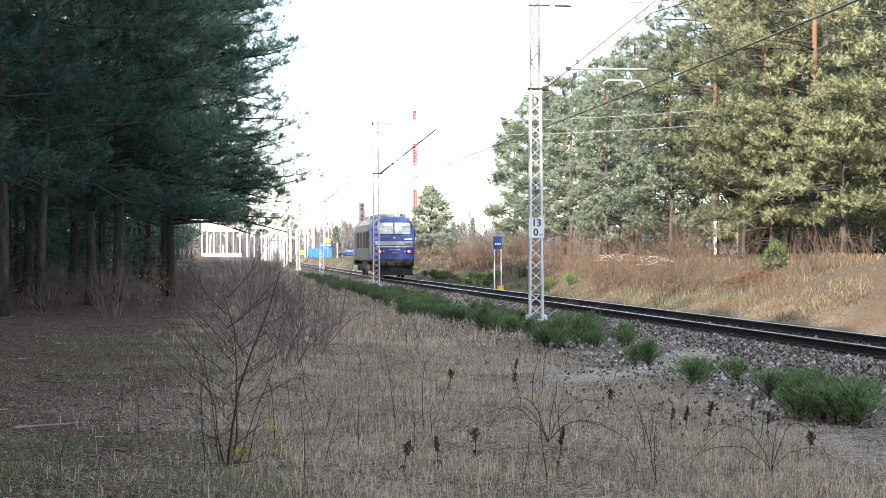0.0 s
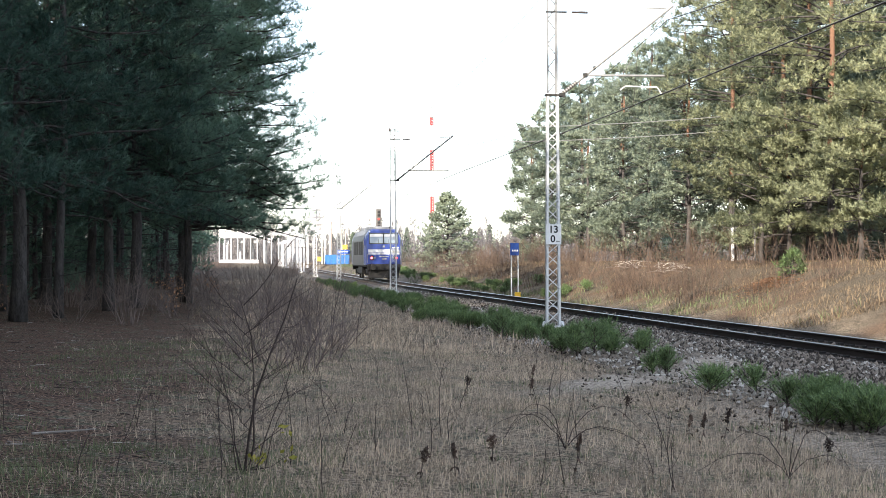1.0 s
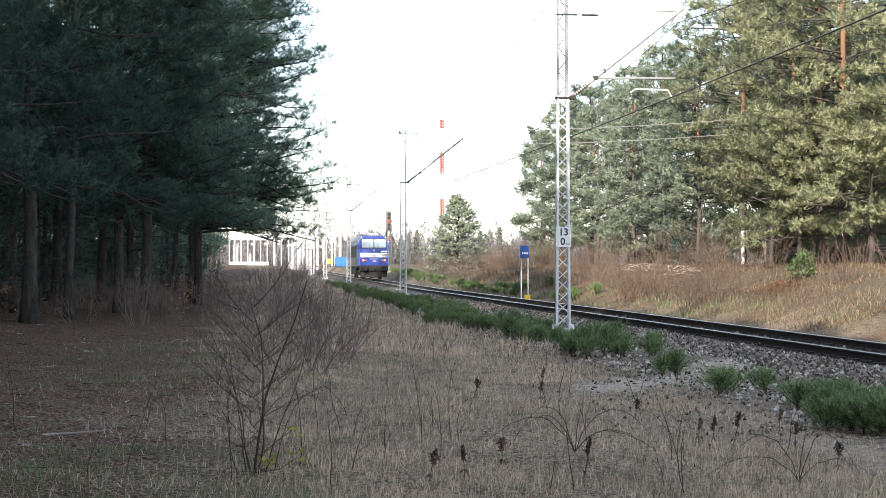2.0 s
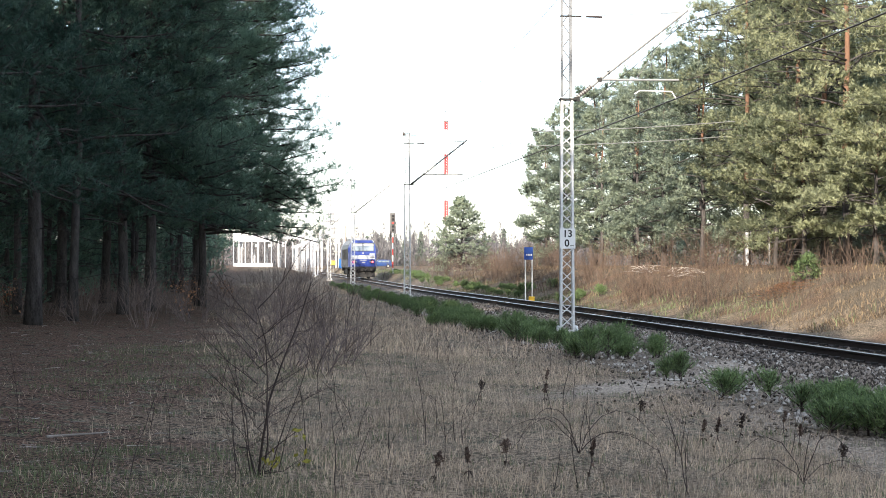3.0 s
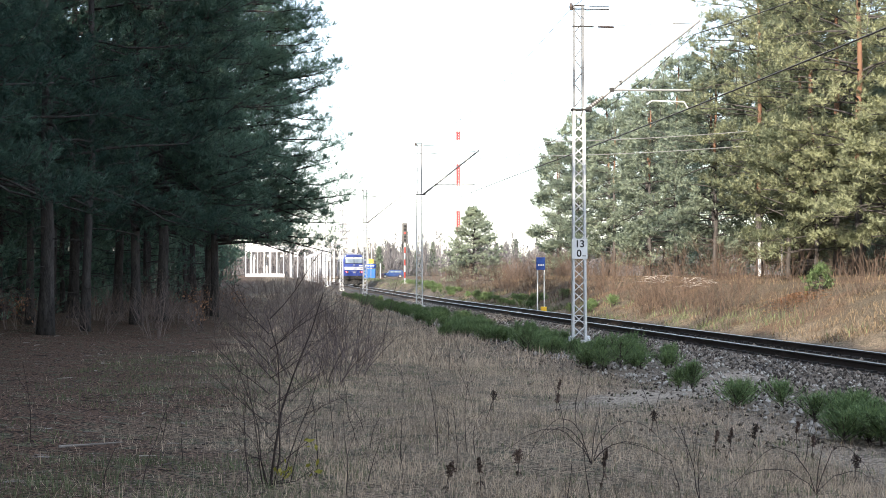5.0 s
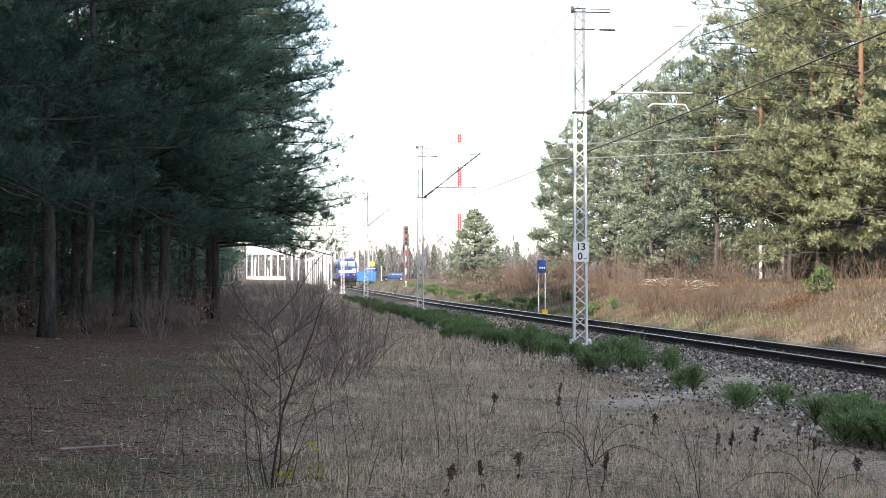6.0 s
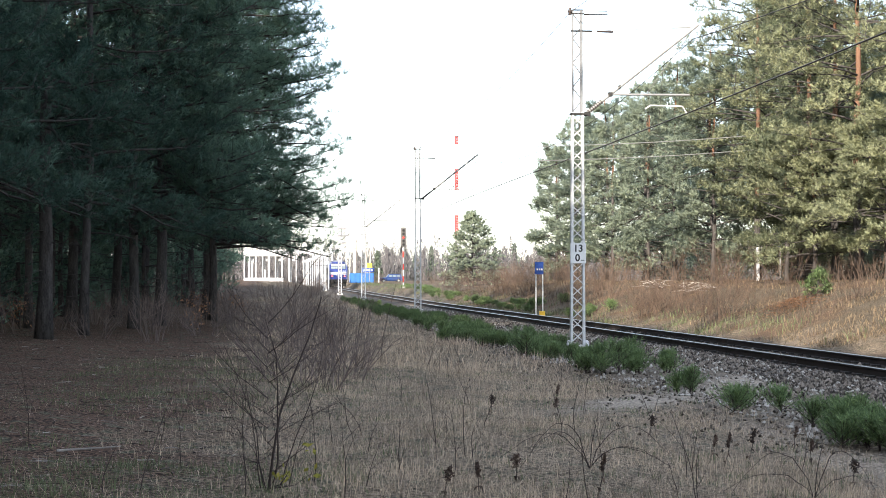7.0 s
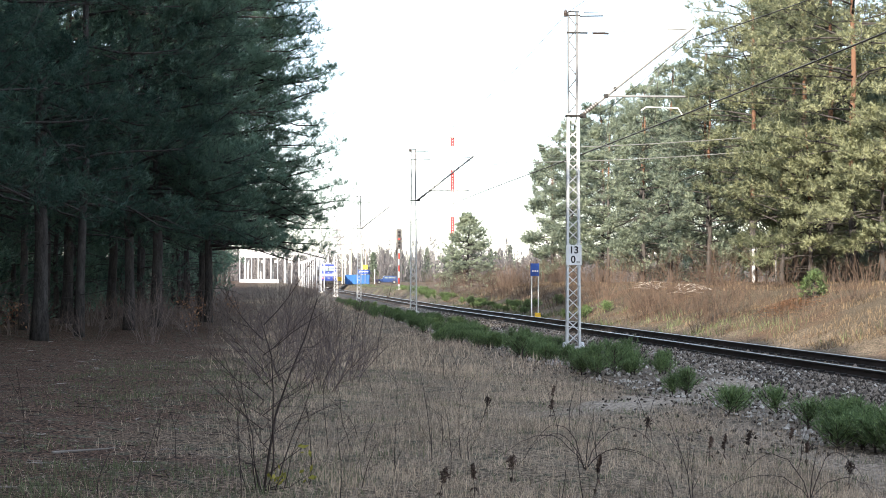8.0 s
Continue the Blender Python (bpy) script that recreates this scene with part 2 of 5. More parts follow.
def ground_material():
    m = bpy.data.materials.new("ground_soil")
    m.use_nodes = True
    nt = m.node_tree
    L = nt.links.new
    p = nt.nodes["Principled BSDF"]
    p.inputs["Roughness"].default_value = 0.95
    p.inputs["Specular IOR Level"].default_value = 0.1
    geo = nt.nodes.new("ShaderNodeNewGeometry")
    sep = nt.nodes.new("ShaderNodeSeparateXYZ")
    L(geo.outputs["Position"], sep.inputs[0])

    def noise_of(scale, detail=5):
        n = nt.nodes.new("ShaderNodeTexNoise")
        n.inputs["Scale"].default_value, n.inputs["Detail"].default_value = scale, detail
        L(geo.outputs["Position"], n.inputs["Vector"])
        return n.outputs[0]

    def math_of(op, a, b, c=None):
        n = nt.nodes.new("ShaderNodeMath")
        n.operation = op
        for i, v in enumerate((a, b, c)):
            if v is None:
                continue
            if isinstance(v, (int, float)):
                n.inputs[i].default_value = v
            else:
                L(v, n.inputs[i])
        return n.outputs[0]

    def span(v, lo, hi):
        n = nt.nodes.new("ShaderNodeMapRange")
        n.inputs[1].default_value, n.inputs[2].default_value = lo, hi
        L(v, n.inputs[0])
        return n.outputs[0]

    def two(a, b, f):
        n = nt.nodes.new("ShaderNodeMix")
        n.data_type = "RGBA"
        L(f, n.inputs[0])
        for i, v in ((6, a), (7, b)):
            if isinstance(v, tuple):
                n.inputs[i].default_value = (*v, 1)
            else:
                L(v, n.inputs[i])
        return n.outputs[2]

    n1, n2, n3 = noise_of(0.35), noise_of(3.5), noise_of(24, 6)
    speck = span(n3, 0.42, 0.60)
    mossy = two((0.024, 0.025, 0.017), (0.160, 0.150, 0.100), speck)
    litter = two(two((0.012, 0.008, 0.006), (0.165, 0.100, 0.070), speck), mossy, span(n2, 0.54, 0.64))
    grass = two((0.058, 0.044, 0.031), (0.305, 0.236, 0.168), speck)
    sand = two((0.160, 0.132, 0.104), (0.42, 0.355, 0.285), speck)
    bank = two((0.040, 0.032, 0.023), (0.160, 0.127, 0.088), speck)
    c = two(grass, mossy, span(n2, 0.52, 0.66))
    wob = math_of("MULTIPLY_ADD", n1, 5.0, -2.5)
    wob2 = math_of("MULTIPLY_ADD", n2, 2.0, -1.0)
    x = math_of("ADD", math_of("ADD", sep.outputs[0], wob), wob2)
    c = two(litter, c, span(x, -1.5, 0.5))
    rusty = two((0.055, 0.036, 0.024), (0.185, 0.122, 0.078), speck)
    bank = two(bank, rusty, span(n1, 0.50, 0.62))
    c = two(c, bank, span(x, 14.6, 17.0))
    # the sandy path that climbs to the track
    dx = math_of("SUBTRACT", sep.outputs[0], math_of("MULTIPLY_ADD", sep.outputs[1], 0.63, -10.2))
    off = math_of("ABSOLUTE", math_of("ADD", dx, math_of("MULTIPLY", wob2, 1.2)), 0)
    on = math_of("SUBTRACT", 1.0, span(off, 0.35, 1.0))
    on = math_of("MULTIPLY", on, math_of("MULTIPLY", span(sep.outputs[1], 22.5, 24.5), math_of("SUBTRACT", 1.0, span(sep.outputs[1], 33, 35))))
    # grit below the track bed
    g = math_of("MULTIPLY", span(x, 5.6, 7.4), math_of("SUBTRACT", 1.0, span(x, 14.4, 15.4)))
    c = two(c, two((0.050, 0.040, 0.031), (0.215, 0.180, 0.145), speck), math_of("MULTIPLY", g, 0.8))
    c = two(c, sand, on)
    # a trodden trail beside the ballast
    off2 = math_of("ABSOLUTE", math_of("ADD", math_of("SUBTRACT", sep.outputs[0], 6.15), math_of("MULTIPLY", wob2, 0.9)), 0)
    on2 = math_of("MULTIPLY", math_of("SUBTRACT", 1.0, span(off2, 0.1, 0.55)), math_of("SUBTRACT", 1.0, span(sep.outputs[1], 19.5, 23.5)))
    c = two(c, sand, math_of("MULTIPLY", on2, 0.5))
    L(c, p.inputs["Base Color"])
    bn = nt.nodes.new("ShaderNodeBump")
    bn.inputs["Strength"].default_value, bn.inputs["Distance"].default_value = 0.9, 0.05
    L(math_of("MULTIPLY_ADD", n3, 0.5, n2), bn.inputs["Height"])
    L(bn.outputs[0], p.inputs["Normal"])
    return m


def build_ground():
    xs = np.concatenate([[-3000, -1200, -500, -200, -100, -60], np.arange(-40, -12, 2.0), np.arange(-12, 30, 0.3), np.arange(30, 60, 3.0), [80, 120, 250, 600, 1500, 3000]])
    ys = np.concatenate([[-800, -300, -120, -60, -30], np.arange(-20, 10, 2.5), np.arange(10, 70, 0.4), np.arange(70, 160, 1.5), np.arange(160, 400, 8), [450, 600, 900, 1500, 2500, 4000]])
    gx, gy = np.meshgrid(xs, ys)
    v = np.stack([gx, gy, height(gx, gy)], -1).reshape(-1, 3)
    w = len(xs)
    i = (np.arange(len(ys) - 1)[:, None] * w + np.arange(w - 1)[None]).ravel()
    g = Geo().add(v, np.stack([i, i + 1, i + w + 1, i + w], -1))
    ob = part("ground", g, ground_material(), smooth=True)
    tagged(ob, "dry grass and needle litter ground rising to a bank", "ground", kind="structure")


build_ground()


# ---- the track ----
def build_track():
    y0, y1 = -30.0, 420.0
    # ballast: crown under the sleepers, then the shoulders
    prof = [(-2.75, 0.02), (-2.5, 0.08), (-2.3, 0.12), (-2.0, 0.15), (-1.65, 0.19), (-0.9, 0.185), (0, 0.18), (0.9, 0.185), (1.65, 0.19), (2.1, 0.13), (2.7, 0.03), (3.1, -0.04)]
    ys = np.concatenate([np.arange(y0, 20, 5), np.arange(20, 80, 0.25), np.arange(80, y1 + 1, 4)])
    px, pz = np.interp(np.linspace(0, len(prof) - 1, 40), range(len(prof)), [p[0] for p in prof]), np.interp(np.linspace(0, len(prof) - 1, 40), range(len(prof)), [p[1] for p in prof])
    gx, gy = np.meshgrid(px, ys)
    gz = np.broadcast_to(pz, gx.shape) + grade(gy) + rng.normal(0, 0.014, gx.shape)
    w = len(px)
    i = (np.arange(len(ys) - 1)[:, None] * w + np.arange(w - 1)[None]).ravel()
    bed = part("track_bed", Geo().add(np.stack([gx + TRACK, gy, gz], -1), np.stack([i, i + 1, i + w + 1, i + w], -1)), M_BED)
    tagged(bed, "grey crushed stone ballast bed under a railway track", "track bed", kind="structure")
    track = thing("railway_track", pose(TRACK, 0, 0), "single railway track with polished rails on dark sleepers", "railway track", kind="structure")
    prof = [(-0.075, -0.172), (0.075, -0.172), (0.075, -0.158), (0.012, -0.140), (0.012, -0.045), (0.036, -0.032), (0.036, -0.006), (-0.036, -0.006), (-0.036, -0.032), (-0.012, -0.045), (-0.012, -0.140), (-0.075, -0.158)]
    for side in (-0.755, 0.755):
        g = Geo()
        n = len(prof)
        cuts = [y0, 110.0, 265.0, y1]
        v = [(side + a, y, RAIL_Z + b + float(grade(y))) for y in cuts for a, b in prof]
        g.add(v, [(j * n + k, j * n + (k + 1) % n, j * n + n + (k + 1) % n, j * n + n + k) for j in range(3) for k in range(n)])
        rail = part("rail", g, M_RAIL, track, "rusty steel rail")
        top = Geo()
        for ya, yb in zip(cuts, cuts[1:]):
            za, zb = RAIL_Z + float(grade(ya)), RAIL_Z + float(grade(yb))
            top.add([(side + q, y, z + h) for y, z in ((ya, za), (yb, zb)) for q, h in ((-0.033, -0.006), (0.033, -0.006), (0.028, 0.002), (-0.028, 0.002))],
                    [(0, 1, 5, 4), (1, 2, 6, 5), (2, 3, 7, 6), (3, 0, 4, 7)])
        part("rail_head", top, M_RAILTOP, rail, "polished running surface")
    sl = bevelled("sleeper", (2.6, 0.26, 0.16), 0.02, 1)
    clip_g = Geo()
    for s in (-0.755, 0.755):
        for d in (-0.115, 0.115):
            clip_g.box((s + d, 0, 0.10), (0.09, 0.12, 0.05))
    clip_me = clip_g.mesh("rail_fastening")
    far = Geo()
    for k, y in enumerate(np.arange(20.0, 415, 0.62)):
        if y < 140:
            o = part("sleeper", sl, M_SLEEPER, track)
            o.location = (rng.normal(0, 0.012), y, RAIL_Z - 0.172 - 0.08 + float(grade(y)))
            if y < 80:
                part("rail_fastening", clip_me, M_DARK, o)
        else:
            far.box((0, y, RAIL_Z - 0.25 + float(grade(y))), (2.6, 0.26, 0.16))
    tagged(part("far_sleepers", far, M_SLEEPER, track), kind="stuff")


build_track()


def scatter(name, template, pos, scale, material, label, category, spin=True, parent=None):
    """Many small pieces in one mesh: each a turned and scaled copy of a template (verts, faces)."""
    tv, tf = template
    n = len(pos)
    a = rng.uniform(0, 2 * math.pi, n)
    c, s = np.cos(a), np.sin(a)
    sc = np.asarray(scale)
    sc = sc[:, None, None] if sc.ndim == 1 else sc[:, None, :]
    v = tv[None] * sc
    x, y = v[..., 0] * c[:, None] - v[..., 1] * s[:, None], v[..., 0] * s[:, None] + v[..., 1] * c[:, None]
    v = np.stack([x, y, v[..., 2]], -1) + pos[:, None]
    f = tf[None] + (np.arange(n) * len(tv))[:, None, None]
    g = Geo().add(v, f.reshape(-1, tf.shape[1]))
    ob = part(name, g, material, parent)
    return tagged(ob, label, category, kind="stuff")


def rock_template():
    v = np.array([(1, 0, 0), (-1, 0, 0), (0, 1, 0), (0, -1, 0), (0, 0, 1), (0, 0, -1)], float)
    v[:4, 2] += [0.2, -0.2, 0.15, -0.25]
    v[4, :2] += [0.35, -0.2]
    return v, np.array([(0, 2, 4), (2, 1, 4), (1, 3, 4), (3, 0, 4), (2, 0, 5), (1, 2, 5), (3, 1, 5), (0, 3, 5)])


def build_stones():
    n = 34000
    y = 22 + 75 * rng.random(n) ** 1.7
    x = TRACK + np.where(rng.random(n) < 0.75, rng.uniform(-3.6, -1.2, n), rng.uniform(-1.3, 2.7, n))
    prof_x, prof_z = [-4.2, -3.2, -2.5, -2.0, -1.65, 1.65, 2.1, 2.7], [0.0, 0.05, 0.10, 0.15, 0.19, 0.19, 0.13, 0.05]
    keep = rng.random(n) < np.interp(x - TRACK, [-3.6, -2.7, -2.2], [0.2, 0.6, 1.0])
    keep &= (np.abs(x - (0.63 * y - 10.2)) > 0.6) | (y < 23) | (y > 34) | (rng.random(n) < 0.3)
    x, y = x[keep], y[keep]
    z = np.interp(x - TRACK, prof_x, prof_z)
    sc = rng.uniform(0.018, 0.045, (len(x), 3)) * (1 + 0.9 * (rng.random(len(x)) < 0.06))[:, None]
    scatter("ballast_stones", rock_template(), np.stack([x, y, z + 0.008], -1), sc, M_STONE, "loose grey crushed stones along the track", "stones")
    n = 3600
    y = 19 + 100 * rng.random(n) ** 1.5
    x = TRACK + rng.uniform(-5.0, -1.1, n)
    z = np.maximum(np.interp(x - TRACK, prof_x, prof_z), height(x, y))
    scatter("pale_ballast_stones", rock_template(), np.stack([x, y, z + 0.02], -1), rng.uniform(0.018, 0.055, (n, 3)), M_PALESTONE, "pale crushed stones among the darker ballast", "stones")
    n = 2600
    y = 18 + 50 * rng.random(n) ** 1.4
    x = rng.normal(6.8, 1.0, n)
    sc = rng.uniform(0.012, 0.04, (n, 3))
    scatter("strewn_stones", rock_template(), np.stack([x, y, height(x, y) + 0.01], -1), sc, M_STONE, "stray pale stones on the gritty slope", "stones")


build_stones()


# ---- pines ----
def unit(a):
    return a / (np.linalg.norm(a, axis=-1, keepdims=True) + 1e-9)


def tufts(pos, axis, size, needles, width, r, face=None):
    """Shoots: thin needles that stand off each place along its axis like a bottle brush."""
    n = len(pos)
    ax = unit(axis)
    side = unit(np.cross(ax, r.normal(size=(n, 3))))
    up = np.cross(ax, side)
    a = r.uniform(0, 2 * math.pi, (n, needles))
    open_ = r.uniform(0.30, 1.05, (n, needles))
    d = (np.cos(open_)[..., None] * ax[:, None] + np.sin(open_)[..., None] * (np.cos(a)[..., None] * side[:, None] + np.sin(a)[..., None] * up[:, None]))
    ln = size[:, None] * r.uniform(0.7, 1.1, (n, needles))
    base = pos[:, None] + ax[:, None] * (size[:, None] * r.uniform(-1.1, 0.5, (n, needles)))[..., None]
    w = unit(np.cross(d, r.normal(size=d.shape))) * (width * r.uniform(0.7, 1.3, (n, needles)))[..., None]
    tip = base + d * ln[..., None]
    if face is not None:
        # wind the blades outwards from their clump
        flip = (np.cross(w, d) * face[:, None]).sum(-1) < 0
        w = np.where(flip[..., None], -w, w)
    v = np.stack([base - w, base + w, tip], 2).reshape(-1, 3)
    return v, np.arange(len(v)).reshape(-1, 3)


UP = np.array([0.0, 0.0, 1.0])


def pine(seed, H, base, reach, needle_mat, trunk_r=0.17, limbs=46, twigs=12, shoots=10, size=0.12, needles=20, width=0.007, low_dead=8,
         top=0.35, name="pine_tree", label="", group="", cone=False, bark=None, plain=False, edge=False, cut=7, accents=(), bare=None, whorl=4):
    """limbs in whorls, each with side twigs, each with needle shoots; plain trees carry loose pads instead."""
    r = np.random.default_rng(seed)
    root = thing(name, Matrix(), label, "tree", group)
    h = np.linspace(0, H, 14)
    bend = np.cumsum(r.normal(0, 0.045, (14, 2)), axis=0)
    bend -= bend[0]
    axis_pts = np.stack([bend[:, 0], bend[:, 1], h], -1)
    rad = trunk_r * (1 - 0.85 * (h / H)) + 0.012
    rad[0] *= 1.35
    part("trunk", Geo().tube(axis_pts[:cut + 1], rad[:cut + 1], 9), M_BARK, root, smooth=True)
    part("upper_trunk", Geo().tube(axis_pts[cut:], rad[cut:], 8), bark or M_BARK, root, "orange-brown upper trunk" if bark else "", smooth=True)
    limb_g = Geo()
    P, A, N = [], [], []
    plan = []
    levels = max(1, limbs // whorl)
    for k in range(limbs):
        u = (k + r.random()) / limbs if plain else min(0.995, (k // whorl + 0.5 + r.normal(0, 0.42)) / levels)
        u = max(0.0, u)
        z = base + (H - base - 0.3) * u ** (1.0 if cone else 0.9)
        prof = reach * (min(1.0, 0.72 + 0.9 * u) if u < 0.3 else 1.0 - (1 - top) * ((u - 0.3) / 0.7) ** 1.6)
        if edge and u < 0.14:
            prof = reach * 1.02
        if cone:
            prof = reach * max(0.05, 1.02 - u ** 1.25) * (0.8 if u < 0.06 else 1.0)
        ln = prof * (r.uniform(0.9, 1.04) if cone else r.uniform(0.78, 1.06))
        az = k * 2.4 + r.normal(0, 0.5)
        if edge:
            az = r.normal(0, 0.95) if k % 5 else r.uniform(0, 6.28)
            ln *= 0.62 + 0.38 * math.cos(az)
        if bare and bare[0] < z < bare[1]:
            az = -math.pi / 2 + r.uniform(0.6, 2 * math.pi - 0.6)
        rise = r.uniform(-0.30, 0.50) + (0.55 if cone else 0.45) * u
        if edge and u < 0.2:
            rise = r.uniform(-0.14, 0.34)
        plan.append((u, z, ln, az, rise))
    plan += [(0.3, z, ln, az, rise) for z, ln, az, rise in accents]
    t = np.linspace(0, 1, 6)
    for u, z, ln, az, rise in plan:
        c = np.array([np.interp(z, h, axis_pts[:, 0]), np.interp(z, h, axis_pts[:, 1]), z])
        out = np.array([math.cos(az), math.sin(az), 0])
        crook = np.cumsum(r.normal(0, 0.03, (6, 3)), axis=0) * ln
        pts = c + out * (ln * t)[:, None] + UP * (ln * (rise * t - 0.30 * t ** 2 + 0.16 * t ** 3))[:, None] + crook * t[:, None]
        br = max(0.012, 0.022 * ln / 2.0 + 0.012 * (1 - u)) * (1 - 0.8 * t)
        limb_g.tube(pts[::2] if plain else pts, (br + 0.004)[::2] if plain else br + 0.004, 3 if plain else 5)
        across = np.array([-out[1], out[0], 0])
        for q in range(twigs):
            tt = (0.30 + 0.70 * (q + r.random()) / twigs if not plain else 0.36 + 0.64 * r.random() ** 0.75) if q else 1.0
            pc = np.array([np.interp(tt, t, pts[:, i]) for i in range(3)])
            if plain:
                spread = 0.16 * ln * (1.15 - 0.4 * tt) + 0.15
                pc2 = pc + r.normal(0, 1, 3) * np.array([spread, spread, spread * 0.62]) + UP * 0.06
                m = int(shoots * r.uniform(0.6, 1.4))
                loc = r.normal(0, 1, (m, 3)) * np.array([0.17, 0.17, 0.13]) * (1.1 + 0.12 * reach)
                P.append(pc2 + loc)
                N.append(unit(unit(loc * np.array([1, 1, 1.4])) * 0.55 + out * 0.5 + UP * 0.55 + r.normal(0, 0.12, (m, 3))))
                A.append(unit(loc + out * 0.35 + UP * 0.55) + r.normal(0, 0.22, (m, 3)))
                continue
            # a side twig, turned up at its end
            side = (1 if q % 2 else -1) * r.uniform(0.25, 1.0) if q else 0.0
            d = unit(out * r.uniform(0.35, 1.0) + across * side + UP * r.uniform(-0.32, 0.62))
            tl = (0.26 * ln * (1.2 - tt) + 0.26 + 0.05 * reach) * r.uniform(0.65, 1.2) * (0.75 if cone else 1.0)
            path = lambda w: pc + d * (tl * w)[:, None] + UP * (tl * 0.28 * w ** 2)[:, None]
            limb_g.tube(path(np.array([0.0, 0.5, 1.0])), [0.009, 0.007, 0.003], 3)
            # most shoots crowd into a round tuft near the twig's end
            m = max(4, int(shoots * r.uniform(0.7, 1.3)))
            ball = unit(r.normal(0, 1, (m, 3)) + UP * 0.35)
            R = (0.13 + 0.12 * tl) * r.uniform(0.75, 1.3) * (0.7 if cone else 1.0)
            inner = r.random(m) < 0.25
            w = np.where(inner, 0.1 + 0.7 * r.random(m), 0.82)
            P.append(path(w) + ball * (R * np.where(inner, 0.5, r.uniform(0.45, 1.0, m)))[:, None] * np.array([1.0, 1.0, 0.8]))
            N.append(unit(ball * 0.75 + out * 0.22 + UP * 0.35))
            A.append(unit(ball * 0.9 + d * 0.3 + UP * 0.3 + r.normal(0, 0.15, (m, 3))))
    for k in range(low_dead):
        z = base * r.uniform(0.35, 1.0)
        az = r.uniform(0, 6.28)
        ln = r.uniform(0.8, 2.2)
        c = np.array([np.interp(z, h, axis_pts[:, 0]), np.interp(z, h, axis_pts[:, 1]), z])
        t4 = np.linspace(0, 1, 4)
        limb_g.tube(c + np.array([math.cos(az), math.sin(az), 0]) * (ln * t4)[:, None] + UP * (ln * (0.1 * t4 - 0.3 * t4 * t4))[:, None], 0.014 * (1 - 0.75 * t4), 4)
    part("branchwork", limb_g, M_BARK, root, smooth=True)
    P, A, N = np.concatenate(P), np.concatenate(A), np.concatenate(N)
    v, f = tufts(P, A, size * r.uniform(0.75, 1.2, len(P)), needles, width, r, N)
    me = Geo().add(v, f).mesh("crown", True)
    # shade each clump as one soft mass
    me.normals_split_custom_set_from_vertices(np.repeat(N, needles * 3, axis=0).astype(np.float32))
    part("crown", me, needle_mat, root, "dense needle foliage")
    return root


def put(ob, x, y, turn=0.0, s=1.0, sink=0.05):
    ob.matrix_world = Matrix.Translation((x, y, float(height(x, y)) - sink)) @ Matrix.Rotation(turn, 4, "Z")
    return ob


def again(ob, x, y, turn=0.0, sink=0.05):
    return copy_thing(ob, Matrix.Translation((x, y, float(height(x, y)) - sink)) @ Matrix.Rotation(turn, 4, "Z"))


